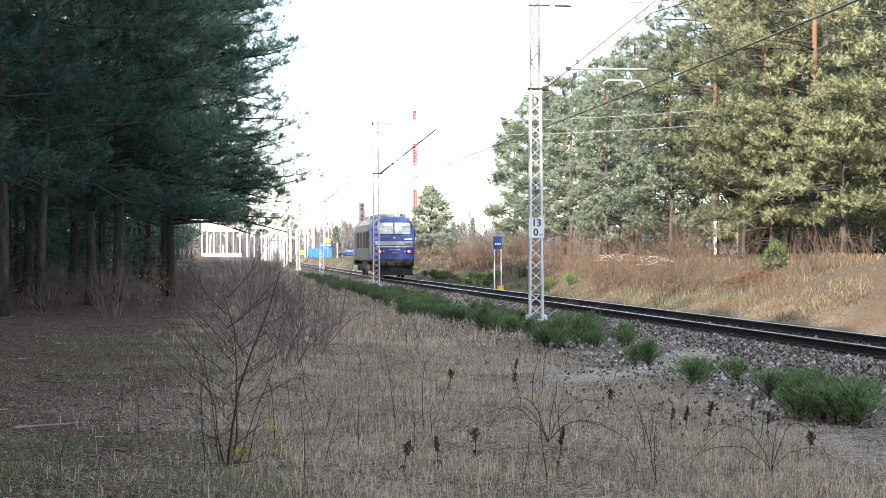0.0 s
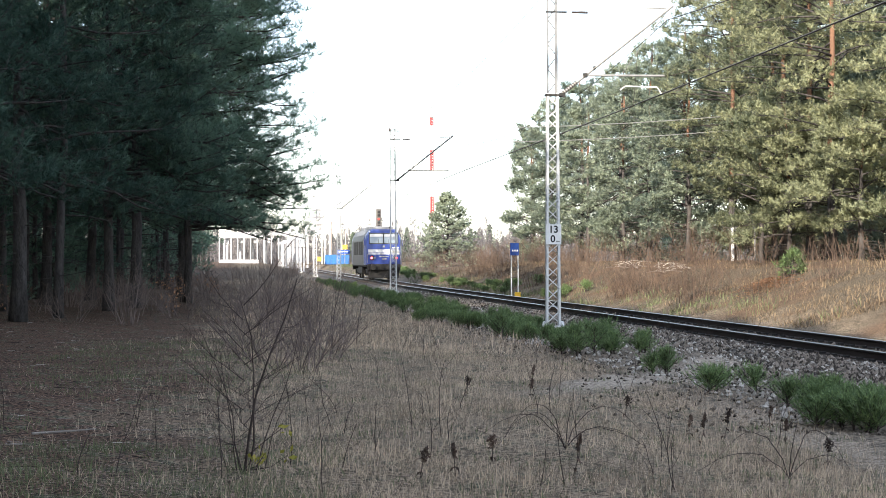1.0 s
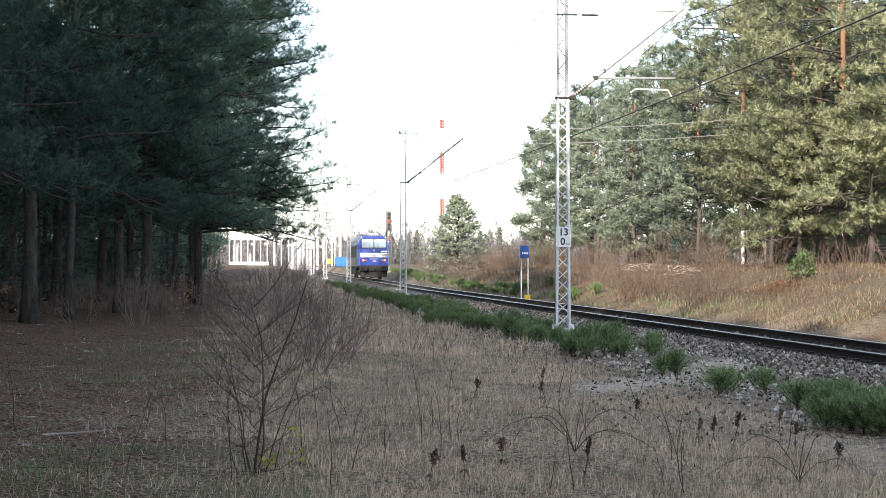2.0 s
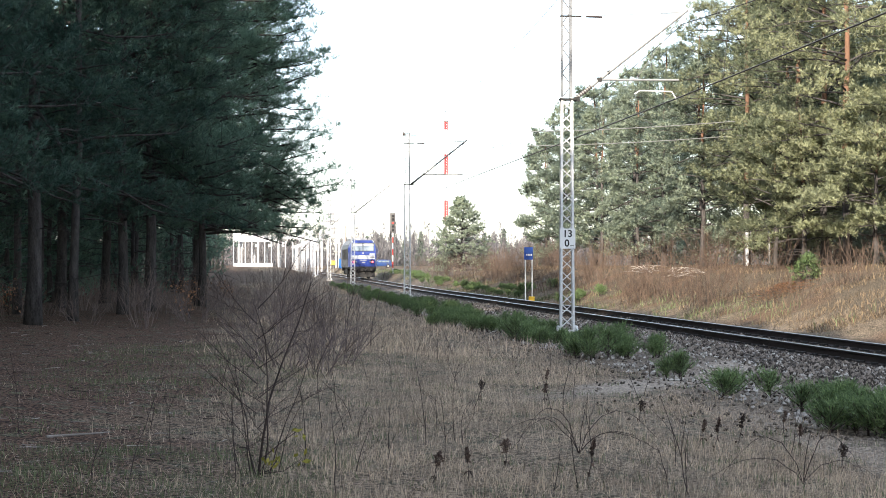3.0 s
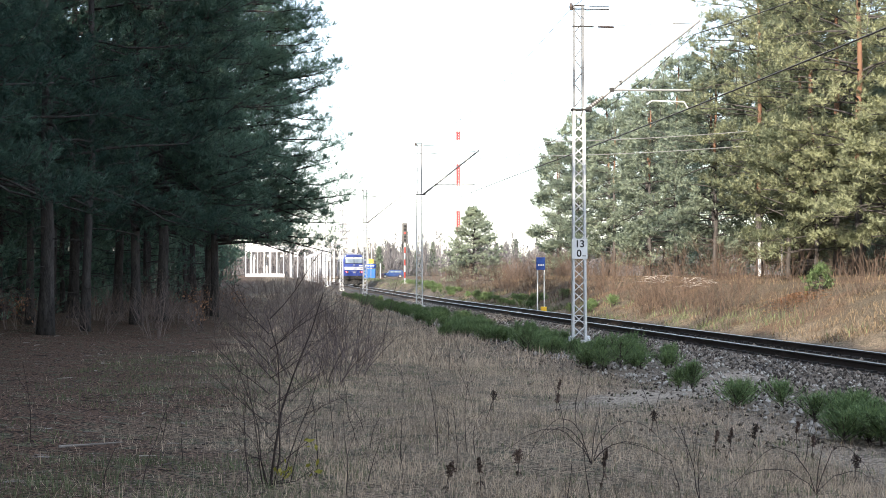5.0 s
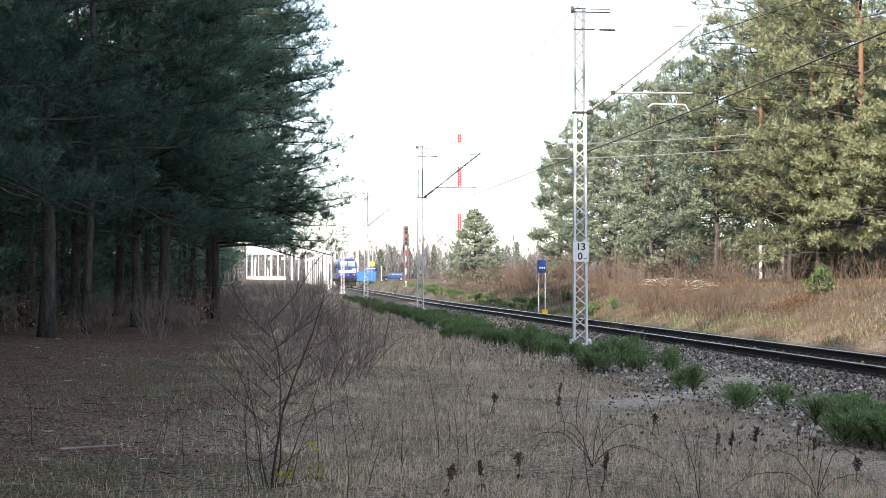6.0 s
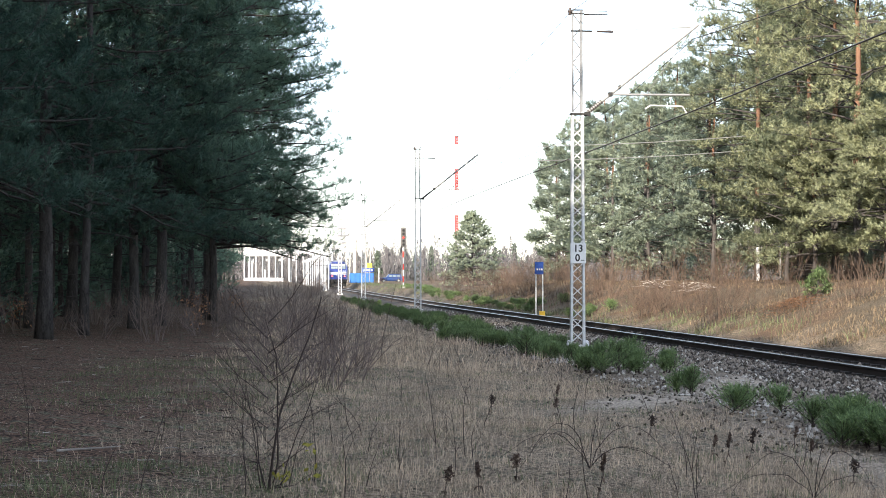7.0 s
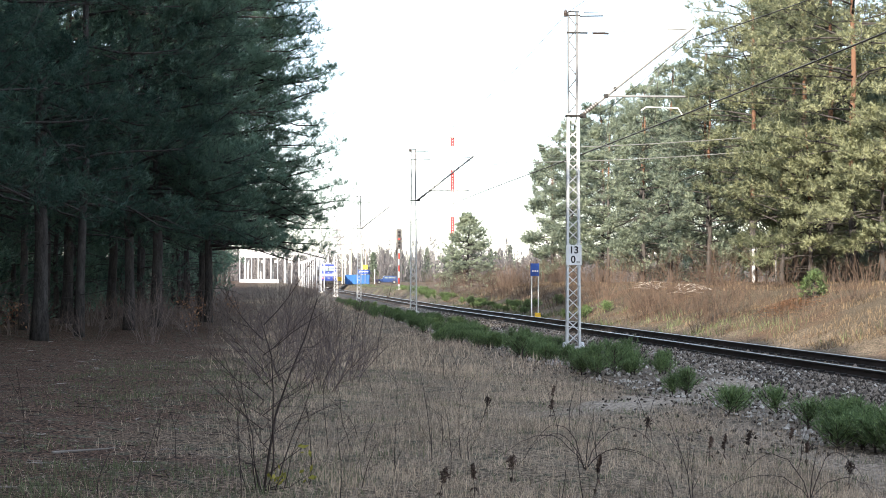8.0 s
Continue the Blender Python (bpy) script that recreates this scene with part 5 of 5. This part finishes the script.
def build_bushes():
    r = np.random.default_rng(41)
    dark = [bare_bush(60 + k, (1.9, 1.5, 1.2)[k], (1.7, 1.4, 1.2)[k], 15, M_TWIGBROWN, "leafless brown bush with many thin upright twigs", "bare bushes in the clearing") for k in range(3)]
    spots = [(0.9, 41), (1.5, 43), (0.3, 45), (1.9, 46.5), (0.6, 50), (-0.3, 47), (1.2, 55), (0.2, 58), (1.6, 62), (-1.3, 60), (-2.2, 66), (-0.4, 70), (0.8, 76), (1.8, 84),
             (0.0, 90), (1.0, 100), (2.2, 110), (3.6, 125), (2.8, 140), (0.4, 115), (4.4, 150), (3.2, 160), (-2.6, 80), (-1.8, 92), (-2.3, 105), (5.0, 165), (1.4, 135), (1.9, 37.0), (-0.6, 125), (-1.8, 52), (-3.4, 54), (-4.6, 59), (-3.0, 62), (-5.6, 66), (-4.0, 68), (-6.8, 57), (-2.9, 47), (-4.8, 74), (-3.3, 84), (-7.4, 52), (-6.0, 61), (-4.9, 50), (3.0, 118), (4.0, 138), (2.2, 150), (4.8, 130), (1.2, 160), (0.0, 148), (5.2, 176), (2.4, 178)]
    for k, (x, y) in enumerate(spots):
        if k < 3:
            put(dark[k], x, y, k)
        else:
            again(dark[k % 3], x, y, r.uniform(0, 6.28))
    for x, y in ((0.9, 27.2), (0.45, 29.5), (1.3, 30.5), (0.2, 33.0), (1.7, 33.5)):
        again(dark[2], x, y, r.uniform(0, 6.28))
    red = [bare_bush(70 + k, (2.3, 1.7, 1.2)[k], (2.0, 1.6, 1.4)[k], 11, M_TWIGRED, "reddish brown leafless thicket on the sunny bank", "thicket on the bank", "thicket_bush") for k in range(3)]
    n = 0
    for k in range(105):
        y = 56 + 105 * r.random()
        x = r.uniform(18.2, 24.5) if r.random() < 0.75 else r.uniform(16.4, 18.4)
        if y < 76 and x < 21.5:
            continue
        if n < 3:
            put(red[n], x, y, n)
        else:
            again(red[n % 3], x, y, r.uniform(0, 6.28))
        n += 1
    for k in range(14):
        again(red[1 + k % 2], r.uniform(16.4, 18.2), r.uniform(68, 100), r.uniform(0, 6.28))
    for k in range(16):
        again(red[2], r.uniform(16.8, 22.5), r.uniform(52, 80), r.uniform(0, 6.28))
    for k in range(12):
        again(red[1 + k % 2], r.uniform(15.9, 17.6), r.uniform(58, 73), r.uniform(0, 6.28))
    for k in range(16):
        y = r.uniform(72, 105)
        again(red[k % 3], r.uniform(0.325, 0.375) * y, y, r.uniform(0, 6.28))
    for k in range(34):
        y = r.uniform(165, 300)
        again(red[k % 3], r.uniform(16.5, 0.145 * y), y, r.uniform(0, 6.28))


def young_pine(seed, h, w):
    r = np.random.default_rng(seed)
    root = thing("young_pine", Matrix(), "small dark green self-sown pine beside the ballast", "tree", "young pines beside the track")
    g, P, A = Geo(), [], []
    for s in range(3):
        c = r.normal(0, w * 0.18, 2)
        hh = h * r.uniform(0.6, 1.0)
        g.tube([(c[0], c[1], -0.05), (c[0] * 1.1, c[1] * 1.1, hh * 0.5), (c[0] * 1.2, c[1] * 1.2, hh * 0.9)], [0.016, 0.011, 0.004], 5)
        for k in range(20):
            u = k / 19
            a = k * 2.4 + r.normal(0, 0.4)
            ln = w * 0.55 * (1.05 - 0.8 * u) * r.uniform(0.7, 1.15)
            b = np.array([c[0], c[1], hh * (0.02 + 0.84 * u)])
            d = unit(np.array([math.cos(a), math.sin(a), 0.7 + 0.9 * u]))
            e = b + d * ln
            g.tube([b, (b + e) / 2 + np.array([0, 0, -0.02]), e], [0.006, 0.005, 0.003], 3)
            for t in np.linspace(0.3, 1.0, 6):
                P.append(b + (e - b) * t)
                A.append(d + np.array([0, 0, 0.25]))
    part("stem", g, M_TWIG, root)
    P, A = np.array(P), np.array(A)
    P = P + r.normal(0, 0.022, P.shape)
    v, f = tufts(P, A + r.normal(0, 0.2, A.shape), 0.085 * r.uniform(0.8, 1.25, len(P)), 10, 0.0048, r)
    part("needles", Geo().add(v, f), M_NEEDLE_Y, root, "long green needles")
    return root


def build_young_pines():
    r = np.random.default_rng(43)
    v = [young_pine(80, 0.66, 0.85), young_pine(81, 0.42, 0.62), young_pine(82, 0.74, 0.95), young_pine(85, 0.38, 0.75)]
    spots = [(7.3, 34.2), (6.9, 43.6), (6.9, 33.2), (6.75, 23.1), (6.5, 33.6), (7.1, 33.6), (6.65, 34.8), (7.0, 35.6), (7.6, 33.2), (7.45, 36.4), (6.95, 27.9),
             (7.35, 21.0), (7.5, 20.6), (6.95, 19.0), (7.1, 18.5), (7.2, 19.0), (6.9, 19.6), (7.45, 19.6), (6.5, 42.5), (6.9, 43.2), (7.3, 43.0), (6.7, 41.4), (7.2, 40.6), (7.0, 44.1),
             (7.0, 45.4), (7.2, 47.2), (7.7, 48.6), (7.3, 50.9), (6.9, 41.0), (7.3, 54), (7.6, 57), (7.2, 61), (7.7, 64), (7.4, 67), (7.8, 70), (7.1, 72), (7.5, 76), (7.9, 80),
             (7.3, 84), (7.7, 88), (7.4, 93), (7.8, 98), (7.2, 104), (7.6, 110), (7.0, 116), (7.7, 122), (7.3, 129), (7.8, 137), (7.2, 145), (6.4, 60), (6.6, 69), (6.3, 79), (6.5, 90), (6.2, 101),
             (15.2, 98), (15.0, 103), (15.4, 111), (15.1, 120), (15.7, 129), (15.3, 140), (15.0, 150), (15.3, 160), (15.5, 170), (15.2, 183)]
    for k, (x, y) in enumerate(spots):
        y2 = y + r.normal(0, 0.25)
        if k < 4:
            put(v[k], x, y2, k, sink=-0.02)
        else:
            again(v[(1, 3)[k % 2] if y < 31 else (1, 1, 3, 3, 3, 1)[int(r.integers(0, 6))] if y > 48 else (0, 1, 1, 2, 3, 3)[int(r.integers(0, 6))]], x + r.normal(0, 0.22 if y > 31 else 0.06), y2, r.uniform(0, 6.28), sink=-0.02)
    for k in range(44):
        y = 46 + 100 * r.random() ** 1.2
        again(v[(1, 3, 3, 1)[k % 4]], 7.0 + r.normal(0, 0.6), y, r.uniform(0, 6.28), sink=-0.02)
    for k in range(34):
        again(v[(1, 3, 0, 2)[k % 4]], 15.3 + abs(r.normal(0, 0.7)), r.uniform(80, 190), r.uniform(0, 6.28), sink=-0.02)
    big = pine(83, 1.15, 0.08, 0.5, M_NEEDLE_Y, 0.025, 34, 4, 5, 0.10, 12, 0.006, cone=True, low_dead=0, name="small_pine_tree", label="small bushy green pine on the sunny bank")
    put(big, 19.4, 58.0, 0.5)


def blades(name, x, y, ln, width, lean, material, label, parent_z=None):
    n = len(x)
    z = height(x, y) - 0.01
    a = rng.uniform(0, 6.28, n)
    b = rng.uniform(0, 6.28, n)
    w = np.stack([np.cos(a), np.sin(a), np.zeros(n)], -1) * (width * rng.uniform(0.6, 1.3, n))[:, None]
    tilt = np.abs(rng.normal(0, lean, n))
    out = np.stack([np.cos(b) * np.sin(tilt), np.sin(b) * np.sin(tilt), np.cos(tilt)], -1)
    out2 = unit(out + np.stack([np.cos(b), np.sin(b), -0.4 * np.ones(n)], -1) * (tilt * 1.1)[:, None])
    p = np.stack([x, y, z], -1)
    m = p + out * (ln * 0.55)[:, None]
    t = m + out2 * (ln * 0.45)[:, None]
    v = np.stack([p - w, p + w, m + w * 0.7, m - w * 0.7, t], 1).reshape(-1, 3)
    k = np.arange(n)[:, None] * 5
    g = Geo()
    g.add(v, k + np.array([[0, 1, 2, 3]]))
    g.f.append(k + np.array([[3, 2, 4]]))
    return tagged(part(name, g, material), label, "grass", kind="stuff")


def clumped(n, x0, x1, y0, y1, power, spread, per):
    c = max(1, n // per)
    cy = y0 + (y1 - y0) * rng.random(c) ** power
    cx = rng.uniform(0, 1, c)
    cx = np.maximum(x0, -0.19 * cy) + cx * (np.minimum(x1, 0.40 * cy) - np.maximum(x0, -0.19 * cy))
    i = rng.integers(0, c, n)
    return cx[i] + rng.normal(0, spread, n), cy[i] + rng.normal(0, spread, n)


def off_path(x, y):
    """Nothing grows on the sandy path."""
    return (np.abs(x - (0.63 * y - 10.2)) > 0.7) | (y < 23.5) | (y > 36)


def patchy(x, y, level):
    """Bare and overgrown spots across the clearing."""
    p = np.sin(1.3 * x + 2.0 * np.sin(0.45 * y)) * np.sin(0.8 * y + 0.6 * x + 1.2 * np.sin(1.1 * x))
    return (p > -0.1) | (rng.random(len(x)) < level)


def build_grass():
    # low sward over the clearing
    x, y = clumped(110000, -4, 6.6, 11.5, 40, 1.5, 0.10, 9)
    keep = rng.random(len(x)) < np.interp(x, [-4, -2.0, -0.3, 1.0], [0.03, 0.12, 0.6, 1.0])
    keep &= off_path(x, y) & patchy(x + 3, y, 0.45)
    # most of it lies matted
    blades("short_dry_grass", x[keep], y[keep], rng.uniform(0.04, 0.16, keep.sum()), 0.0018, 1.35, M_GRASS, "short matted dry grass in the shaded clearing")
    # taller standing stalks
    x, y = clumped(76000, 0.0, 5.8, 12, 60, 1.15, 0.26, 70)
    ok = off_path(x, y) & patchy(x, y, 0.2)
    x, y = x[ok], y[ok]
    blades("tall_dry_grass", x, y, rng.uniform(0.05, 0.20, len(x)) + 0.22 * rng.random(len(x)) ** 4, 0.0013, 0.95, M_GRASS, "tall pale dry grass stalks in the clearing")
    x, y = clumped(15000, -0.6, 6.5, 34, 125, 1.2, 0.5, 40)
    blades("far_dry_grass", x, y, rng.uniform(0.06, 0.36, len(x)), 0.005, 0.7, M_GRASS, "dry grass further along the clearing")
    x, y = clumped(9000, -3.5, 6.5, 11.5, 34, 1.3, 0.12, 30)
    blades("green_grass", x, y, rng.uniform(0.03, 0.12, len(x)), 0.004, 0.8, M_GREENGRASS, "sparse low green grass between dry stalks")
    x, y = clumped(9000, -2.8, 0.8, 12.0, 16.0, 1.0, 0.22, 60)
    blades("shade_grass", x, y, rng.uniform(0.03, 0.13, len(x)), 0.0026, 1.2, M_GREENGRASS, "low green grass among the needle litter")
    x, y = clumped(9000, -3.0, 0.8, 23.0, 37.0, 1.0, 0.5, 60)
    blades("far_shade_grass", x, y, rng.uniform(0.03, 0.12, len(x)), 0.004, 1.2, M_GREENGRASS, "low green grass in the shaded clearing")
    # the bank beyond the track
    x, y = clumped(26000, 15.2, 24, 44, 150, 1.2, 0.35, 40)
    x = np.where(x < 15.0, 30 - x, x)
    blades("bank_grass", x, y, rng.uniform(0.06, 0.26, len(x)), 0.009, 0.95, M_GRASSBANK, "tawny dry grass on the sunlit bank")
    x, y = clumped(6500, 14.4, 17.2, 44, 290, 1.0, 0.35, 30)
    blades("ditch_grass", x, y, rng.uniform(0.1, 0.45, len(x)), 0.011, 0.5, M_GREENGRASS, "green grass in the ditch beyond the track")


def dock(seed, h, fat=0.016):
    r = np.random.default_rng(seed)
    root = thing("dock_plant", Matrix(), "dried dock stalk with dark brown seed head", "weed", "dried dock stalks")
    top = np.array([r.normal(0, 0.03), r.normal(0, 0.03), h])
    part("stalk", Geo().tube([(0, 0, -0.03), top * 0.5 + r.normal(0, 0.01, 3), top], [0.004, 0.0035, 0.002], 5), M_TWIG, root)
    n = 130
    u = r.random(n)
    c = top * (0.62 + 0.38 * u)[:, None] + r.normal(0, 1, (n, 3)) * (fat * np.sin(np.pi * (0.1 + 0.85 * u)))[:, None]
    v = (c[:, None] + r.normal(0, 0.011, (n, 3, 3))).reshape(-1, 3)
    part("seed_head", Geo().add(v, np.arange(3 * n).reshape(-1, 3)), M_DOCK, root, "dark seed head")
    for k in range(2):
        a = r.uniform(0, 6.28)
        b = top * r.uniform(0.2, 0.45)
        e = b + np.array([math.cos(a) * 0.05, math.sin(a) * 0.05, -0.05])
        s = np.array([-math.sin(a), math.cos(a), 0]) * 0.018
        part("withered_leaf", Geo().add([b, (b + e) / 2 + s + (0, 0, 0.02), e, (b + e) / 2 - s + (0, 0, 0.015)], [(0, 1, 2), (0, 2, 3)]), M_DOCK, root)
    return root


def build_weeds():
    r = np.random.default_rng(47)
    v = [dock(90, 0.24, 0.02), dock(91, 0.26, 0.008), dock(92, 0.34, 0.007)]
    spots = [(1.42, 13.55), (1.72, 13.6), (2.66, 13.5), (2.17, 14.6), (4.62, 17.2), (4.98, 17.2), (4.4, 19.2), (5.6, 17.0), (4.5, 16.4), (3.0, 22.5), (3.7, 21.5), (4.2, 24.5), (5.4, 15.2), (5.8, 18.2)]
    for k, (x, y) in enumerate(spots):
        if k < 3:
            put(v[k], x, y, k, sink=0.0)
        else:
            again(v[k % 3] if k > 3 else v[0], x, y, r.uniform(0, 6.28), sink=0.0)
    # brambles
    for k, (x, y) in enumerate([(2.95, 15.3), (4.6, 13.9)]):
        b = thing("bramble", pose(x, y, float(height(x, y))), "arching leafless bramble canes", "bramble", "brambles")
        for q in range(4 if k else 6):
            a = r.uniform(-0.6, 0.6) + (math.pi if q % 2 else 0)
            ln, h = r.uniform(0.5, 1.15), r.uniform(0.16, 0.42)
            t = np.linspace(0, 1, 12)
            pts = np.stack([np.cos(a) * ln * t, np.sin(a) * ln * t, h * np.sin(np.pi * 0.93 * t ** 0.8)], -1) + r.normal(0, 0.006, (12, 3))
            part("cane", Geo().tube(pts, np.linspace(0.0042, 0.0016, 12), 5), M_TWIG, b)
        pts = [(0, 0, -0.03), (0.02, 0, 0.22), (0.07, 0.0, 0.46)]
        part("cane", Geo().tube(pts, [0.005, 0.004, 0.002], 5), M_TWIG, b)
    # upright dry stems
    for k in range(60):
        y = 12.5 + (30 if k < 40 else 7) * r.random() ** 1.4
        x = r.uniform(-0.02 if k < 40 else -0.15, 0.33 if k < 40 else 0.25) * y
        s = thing("dry_stem", pose(x, y, float(height(x, y)) - 0.02), "thin leafless upright dry weed stem", "weed", "dry stems")
        g = Geo()
        branching(g, r, (0, 0, 0), (r.normal(0, 0.15), r.normal(0, 0.15), 1), r.uniform(0.35, 0.9), 0.0045, 1, 3, 0.4)
        part("stem", g, M_TWIG, s)


def build_sapling():
    r = np.random.default_rng(53)
    x, y = 0.02, 14.0
    s = thing("sapling", pose(x, y, float(height(x, y)) - 0.03), "leafless sapling with a few yellow leaves near the ground", "sapling")
    for k, (dx, h, rad) in enumerate([(0.0, 1.7, 0.011), (0.035, 1.5, 0.008), (-0.05, 1.1, 0.005), (0.09, 1.25, 0.005), (-0.02, 1.3, 0.005), (0.16, 0.8, 0.004), (-0.12, 0.75, 0.004)]):
        g = Geo()
        branching(g, r, (dx, 0.02 * k, 0), (dx * 1.2 + r.normal(0, 0.04), r.normal(0, 0.05), 1), h, rad, 1, 0)
        stem = part("stem", g, M_TWIG, s)
        n = 9 - k
        for q in range(n):
            u = 0.25 + 0.65 * q / n
            a = r.uniform(-0.5, 0.5) + (math.pi if (q + k) % 2 else 0)
            d = np.array([math.cos(a), math.sin(a) * 0.6, 0.6 + 0.5 * u])
            g = Geo()
            branching(g, r, (dx + dx * 1.2 * h * u, 0.02 * k, h * u), unit(d), h * r.uniform(0.28, 0.5), rad * 0.38, 1, 4, 0.4)
            part("side_twig", g, M_TWIG, stem)
    for cx, cz, n in ((0.34, 0.40, 9), (0.17, 0.17, 13), (0.36, 0.16, 6), (0.08, 0.20, 5)):
        for k in range(n):
            c = np.array([cx, -0.05, cz]) + r.normal(0, 0.035, 3)
            a, b = unit(r.normal(0, 1, 3)), unit(r.normal(0, 1, 3))
            w = np.cross(a, b)
            l = 0.035 * r.uniform(0.6, 1.2)
            part("leaf", Geo().add([c - a * l, c + w * l * 0.5, c + a * l, c - w * l * 0.5], [(0, 1, 2), (0, 2, 3)]), M_LEAFY, s)
        part("twig", Geo().tube([(0, 0, max(0.05, cz - 0.25)), (cx * 0.6, -0.03, cz - 0.08), (cx, -0.05, cz + 0.02)], [0.005, 0.004, 0.002], 4), M_TWIG, s)


def build_litter():
    r = np.random.default_rng(59)
    # fallen sticks
    for k in range(210):
        y = 13.5 + 34 * r.random() ** 1.3
        x = r.uniform(-0.155, 0.0) * y
        ln = r.uniform(0.05, 0.24) + (r.uniform(0.1, 0.35) if k % 9 == 0 else 0) if k else 0.72
        if k == 0:
            x, y = -1.76, 17.3
        a = r.uniform(-1.5, 1.5) if k else 0.62
        t = np.linspace(-0.5, 0.5, 4)
        px, py = x + np.cos(a) * ln * t, y + np.sin(a) * ln * t
        pts = np.stack([px, py, height(px, py) + (0.014 if k else 0.045) + 0.012 * r.random(4)], -1)
        s = thing("fallen_stick", Matrix(), "pale broken stick lying on needle litter", "stick", "fallen sticks")
        part("wood", Geo().tube(pts, np.linspace(0.012, 0.006, 4) * (1.25 if k == 0 else r.uniform(0.25, 0.75)), 6), M_DEADWOOD if r.random() < 0.35 or k == 0 else M_TWIG, s)
    # cones, chips and leaves
    n = 16000
    y = 12 + 40 * r.random(n) ** 1.4
    x = r.uniform(-0.17, 0.10, n) * y
    tv = np.array([(-1, 0, 0.1), (0, -0.5, 0.25), (1, 0, 0.1), (0, 0.5, 0.3)], float)
    scatter("needle_litter", (tv, np.array([(0, 1, 2, 3)])), np.stack([x, y, height(x, y) + 0.004], -1), r.uniform(0.007, 0.030, (n, 3)), M_LITTER, "bark chips and cones strewn over the forest floor", "litter")
    n = 1500
    c = r.normal(0, 1, (n, 2)) * np.array([0.45, 1.0]) + np.array([18.3, 57.6])
    scatter("leaf_heap", (tv, np.array([(0, 1, 2, 3)])), np.stack([c[:, 0], c[:, 1], height(c[:, 0], c[:, 1]) + 0.25 * r.random(n) * np.exp(-((c[:, 0] - 18.3) ** 2 + ((c[:, 1] - 57.6) / 2) ** 2))], -1),
            r.uniform(0.03, 0.07, (n, 3)), M_LEAFBROWN, "heap of orange brown dead leaves on the bank", "leaves")
    # heaps of cut branches
    for x, y in ((20.2, 86.0), (19.2, 75.5)):
        b = thing("brush_pile", pose(x, y, float(height(x, y))), "heap of cut dry branches on the bank", "brush pile", "brush piles")
        for q in range(42):
            a = r.uniform(0, 3.14)
            ln, zz = r.uniform(0.5, 1.5), r.uniform(0.02, 0.45)
            c = r.normal(0, 0.45, 2)
            part("branch", Geo().tube([(c[0] - math.cos(a) * ln / 2, c[1] - math.sin(a) * ln / 2, zz * 0.6), (c[0], c[1], zz + 0.05), (c[0] + math.cos(a) * ln / 2, c[1] + math.sin(a) * ln / 2, zz)], [0.022, 0.016, 0.006], 4), M_DEADWOOD if q % 2 else M_TWIGRED, b)
    # rust-coloured oak brush at the edge of the dark forest
    for k, (x, y) in enumerate([(-8.3, 50), (-7.9, 56), (-2.2, 58), (-2.6, 74), (-1.6, 88)]):
        b = thing("leafy_brush", pose(x, y, float(height(x, y))), "low brush that keeps withered rust brown leaves", "bush", "rusty brush")
        g = Geo()
        ends = []
        for q in range(7):
            ends += branching(g, r, (0, 0, 0), (r.normal(0, 0.4), r.normal(0, 0.4), 1), r.uniform(0.5, 1.1), 0.008, 1, 4, 0.5)
        part("twigwork", g, M_TWIG, b)
        e = np.array(ends)[r.integers(0, len(ends), 160)] + r.normal(0, 0.10, (160, 3))
        v = (e[:, None] + r.normal(0, 0.035, (160, 3, 3))).reshape(-1, 3)
        tagged(part("leafage", Geo().add(v, np.arange(480).reshape(-1, 3)), M_LEAFBROWN, b), kind="stuff")


M_LITTER = mat("bark_litter", (0.34, 0.255, 0.215), (0.030, 0.020, 0.016), 4, 0.9, fine=30, island=0.95)
build_bushes()
build_young_pines()
build_weeds()
build_sapling()
build_litter()
build_grass()

motions()
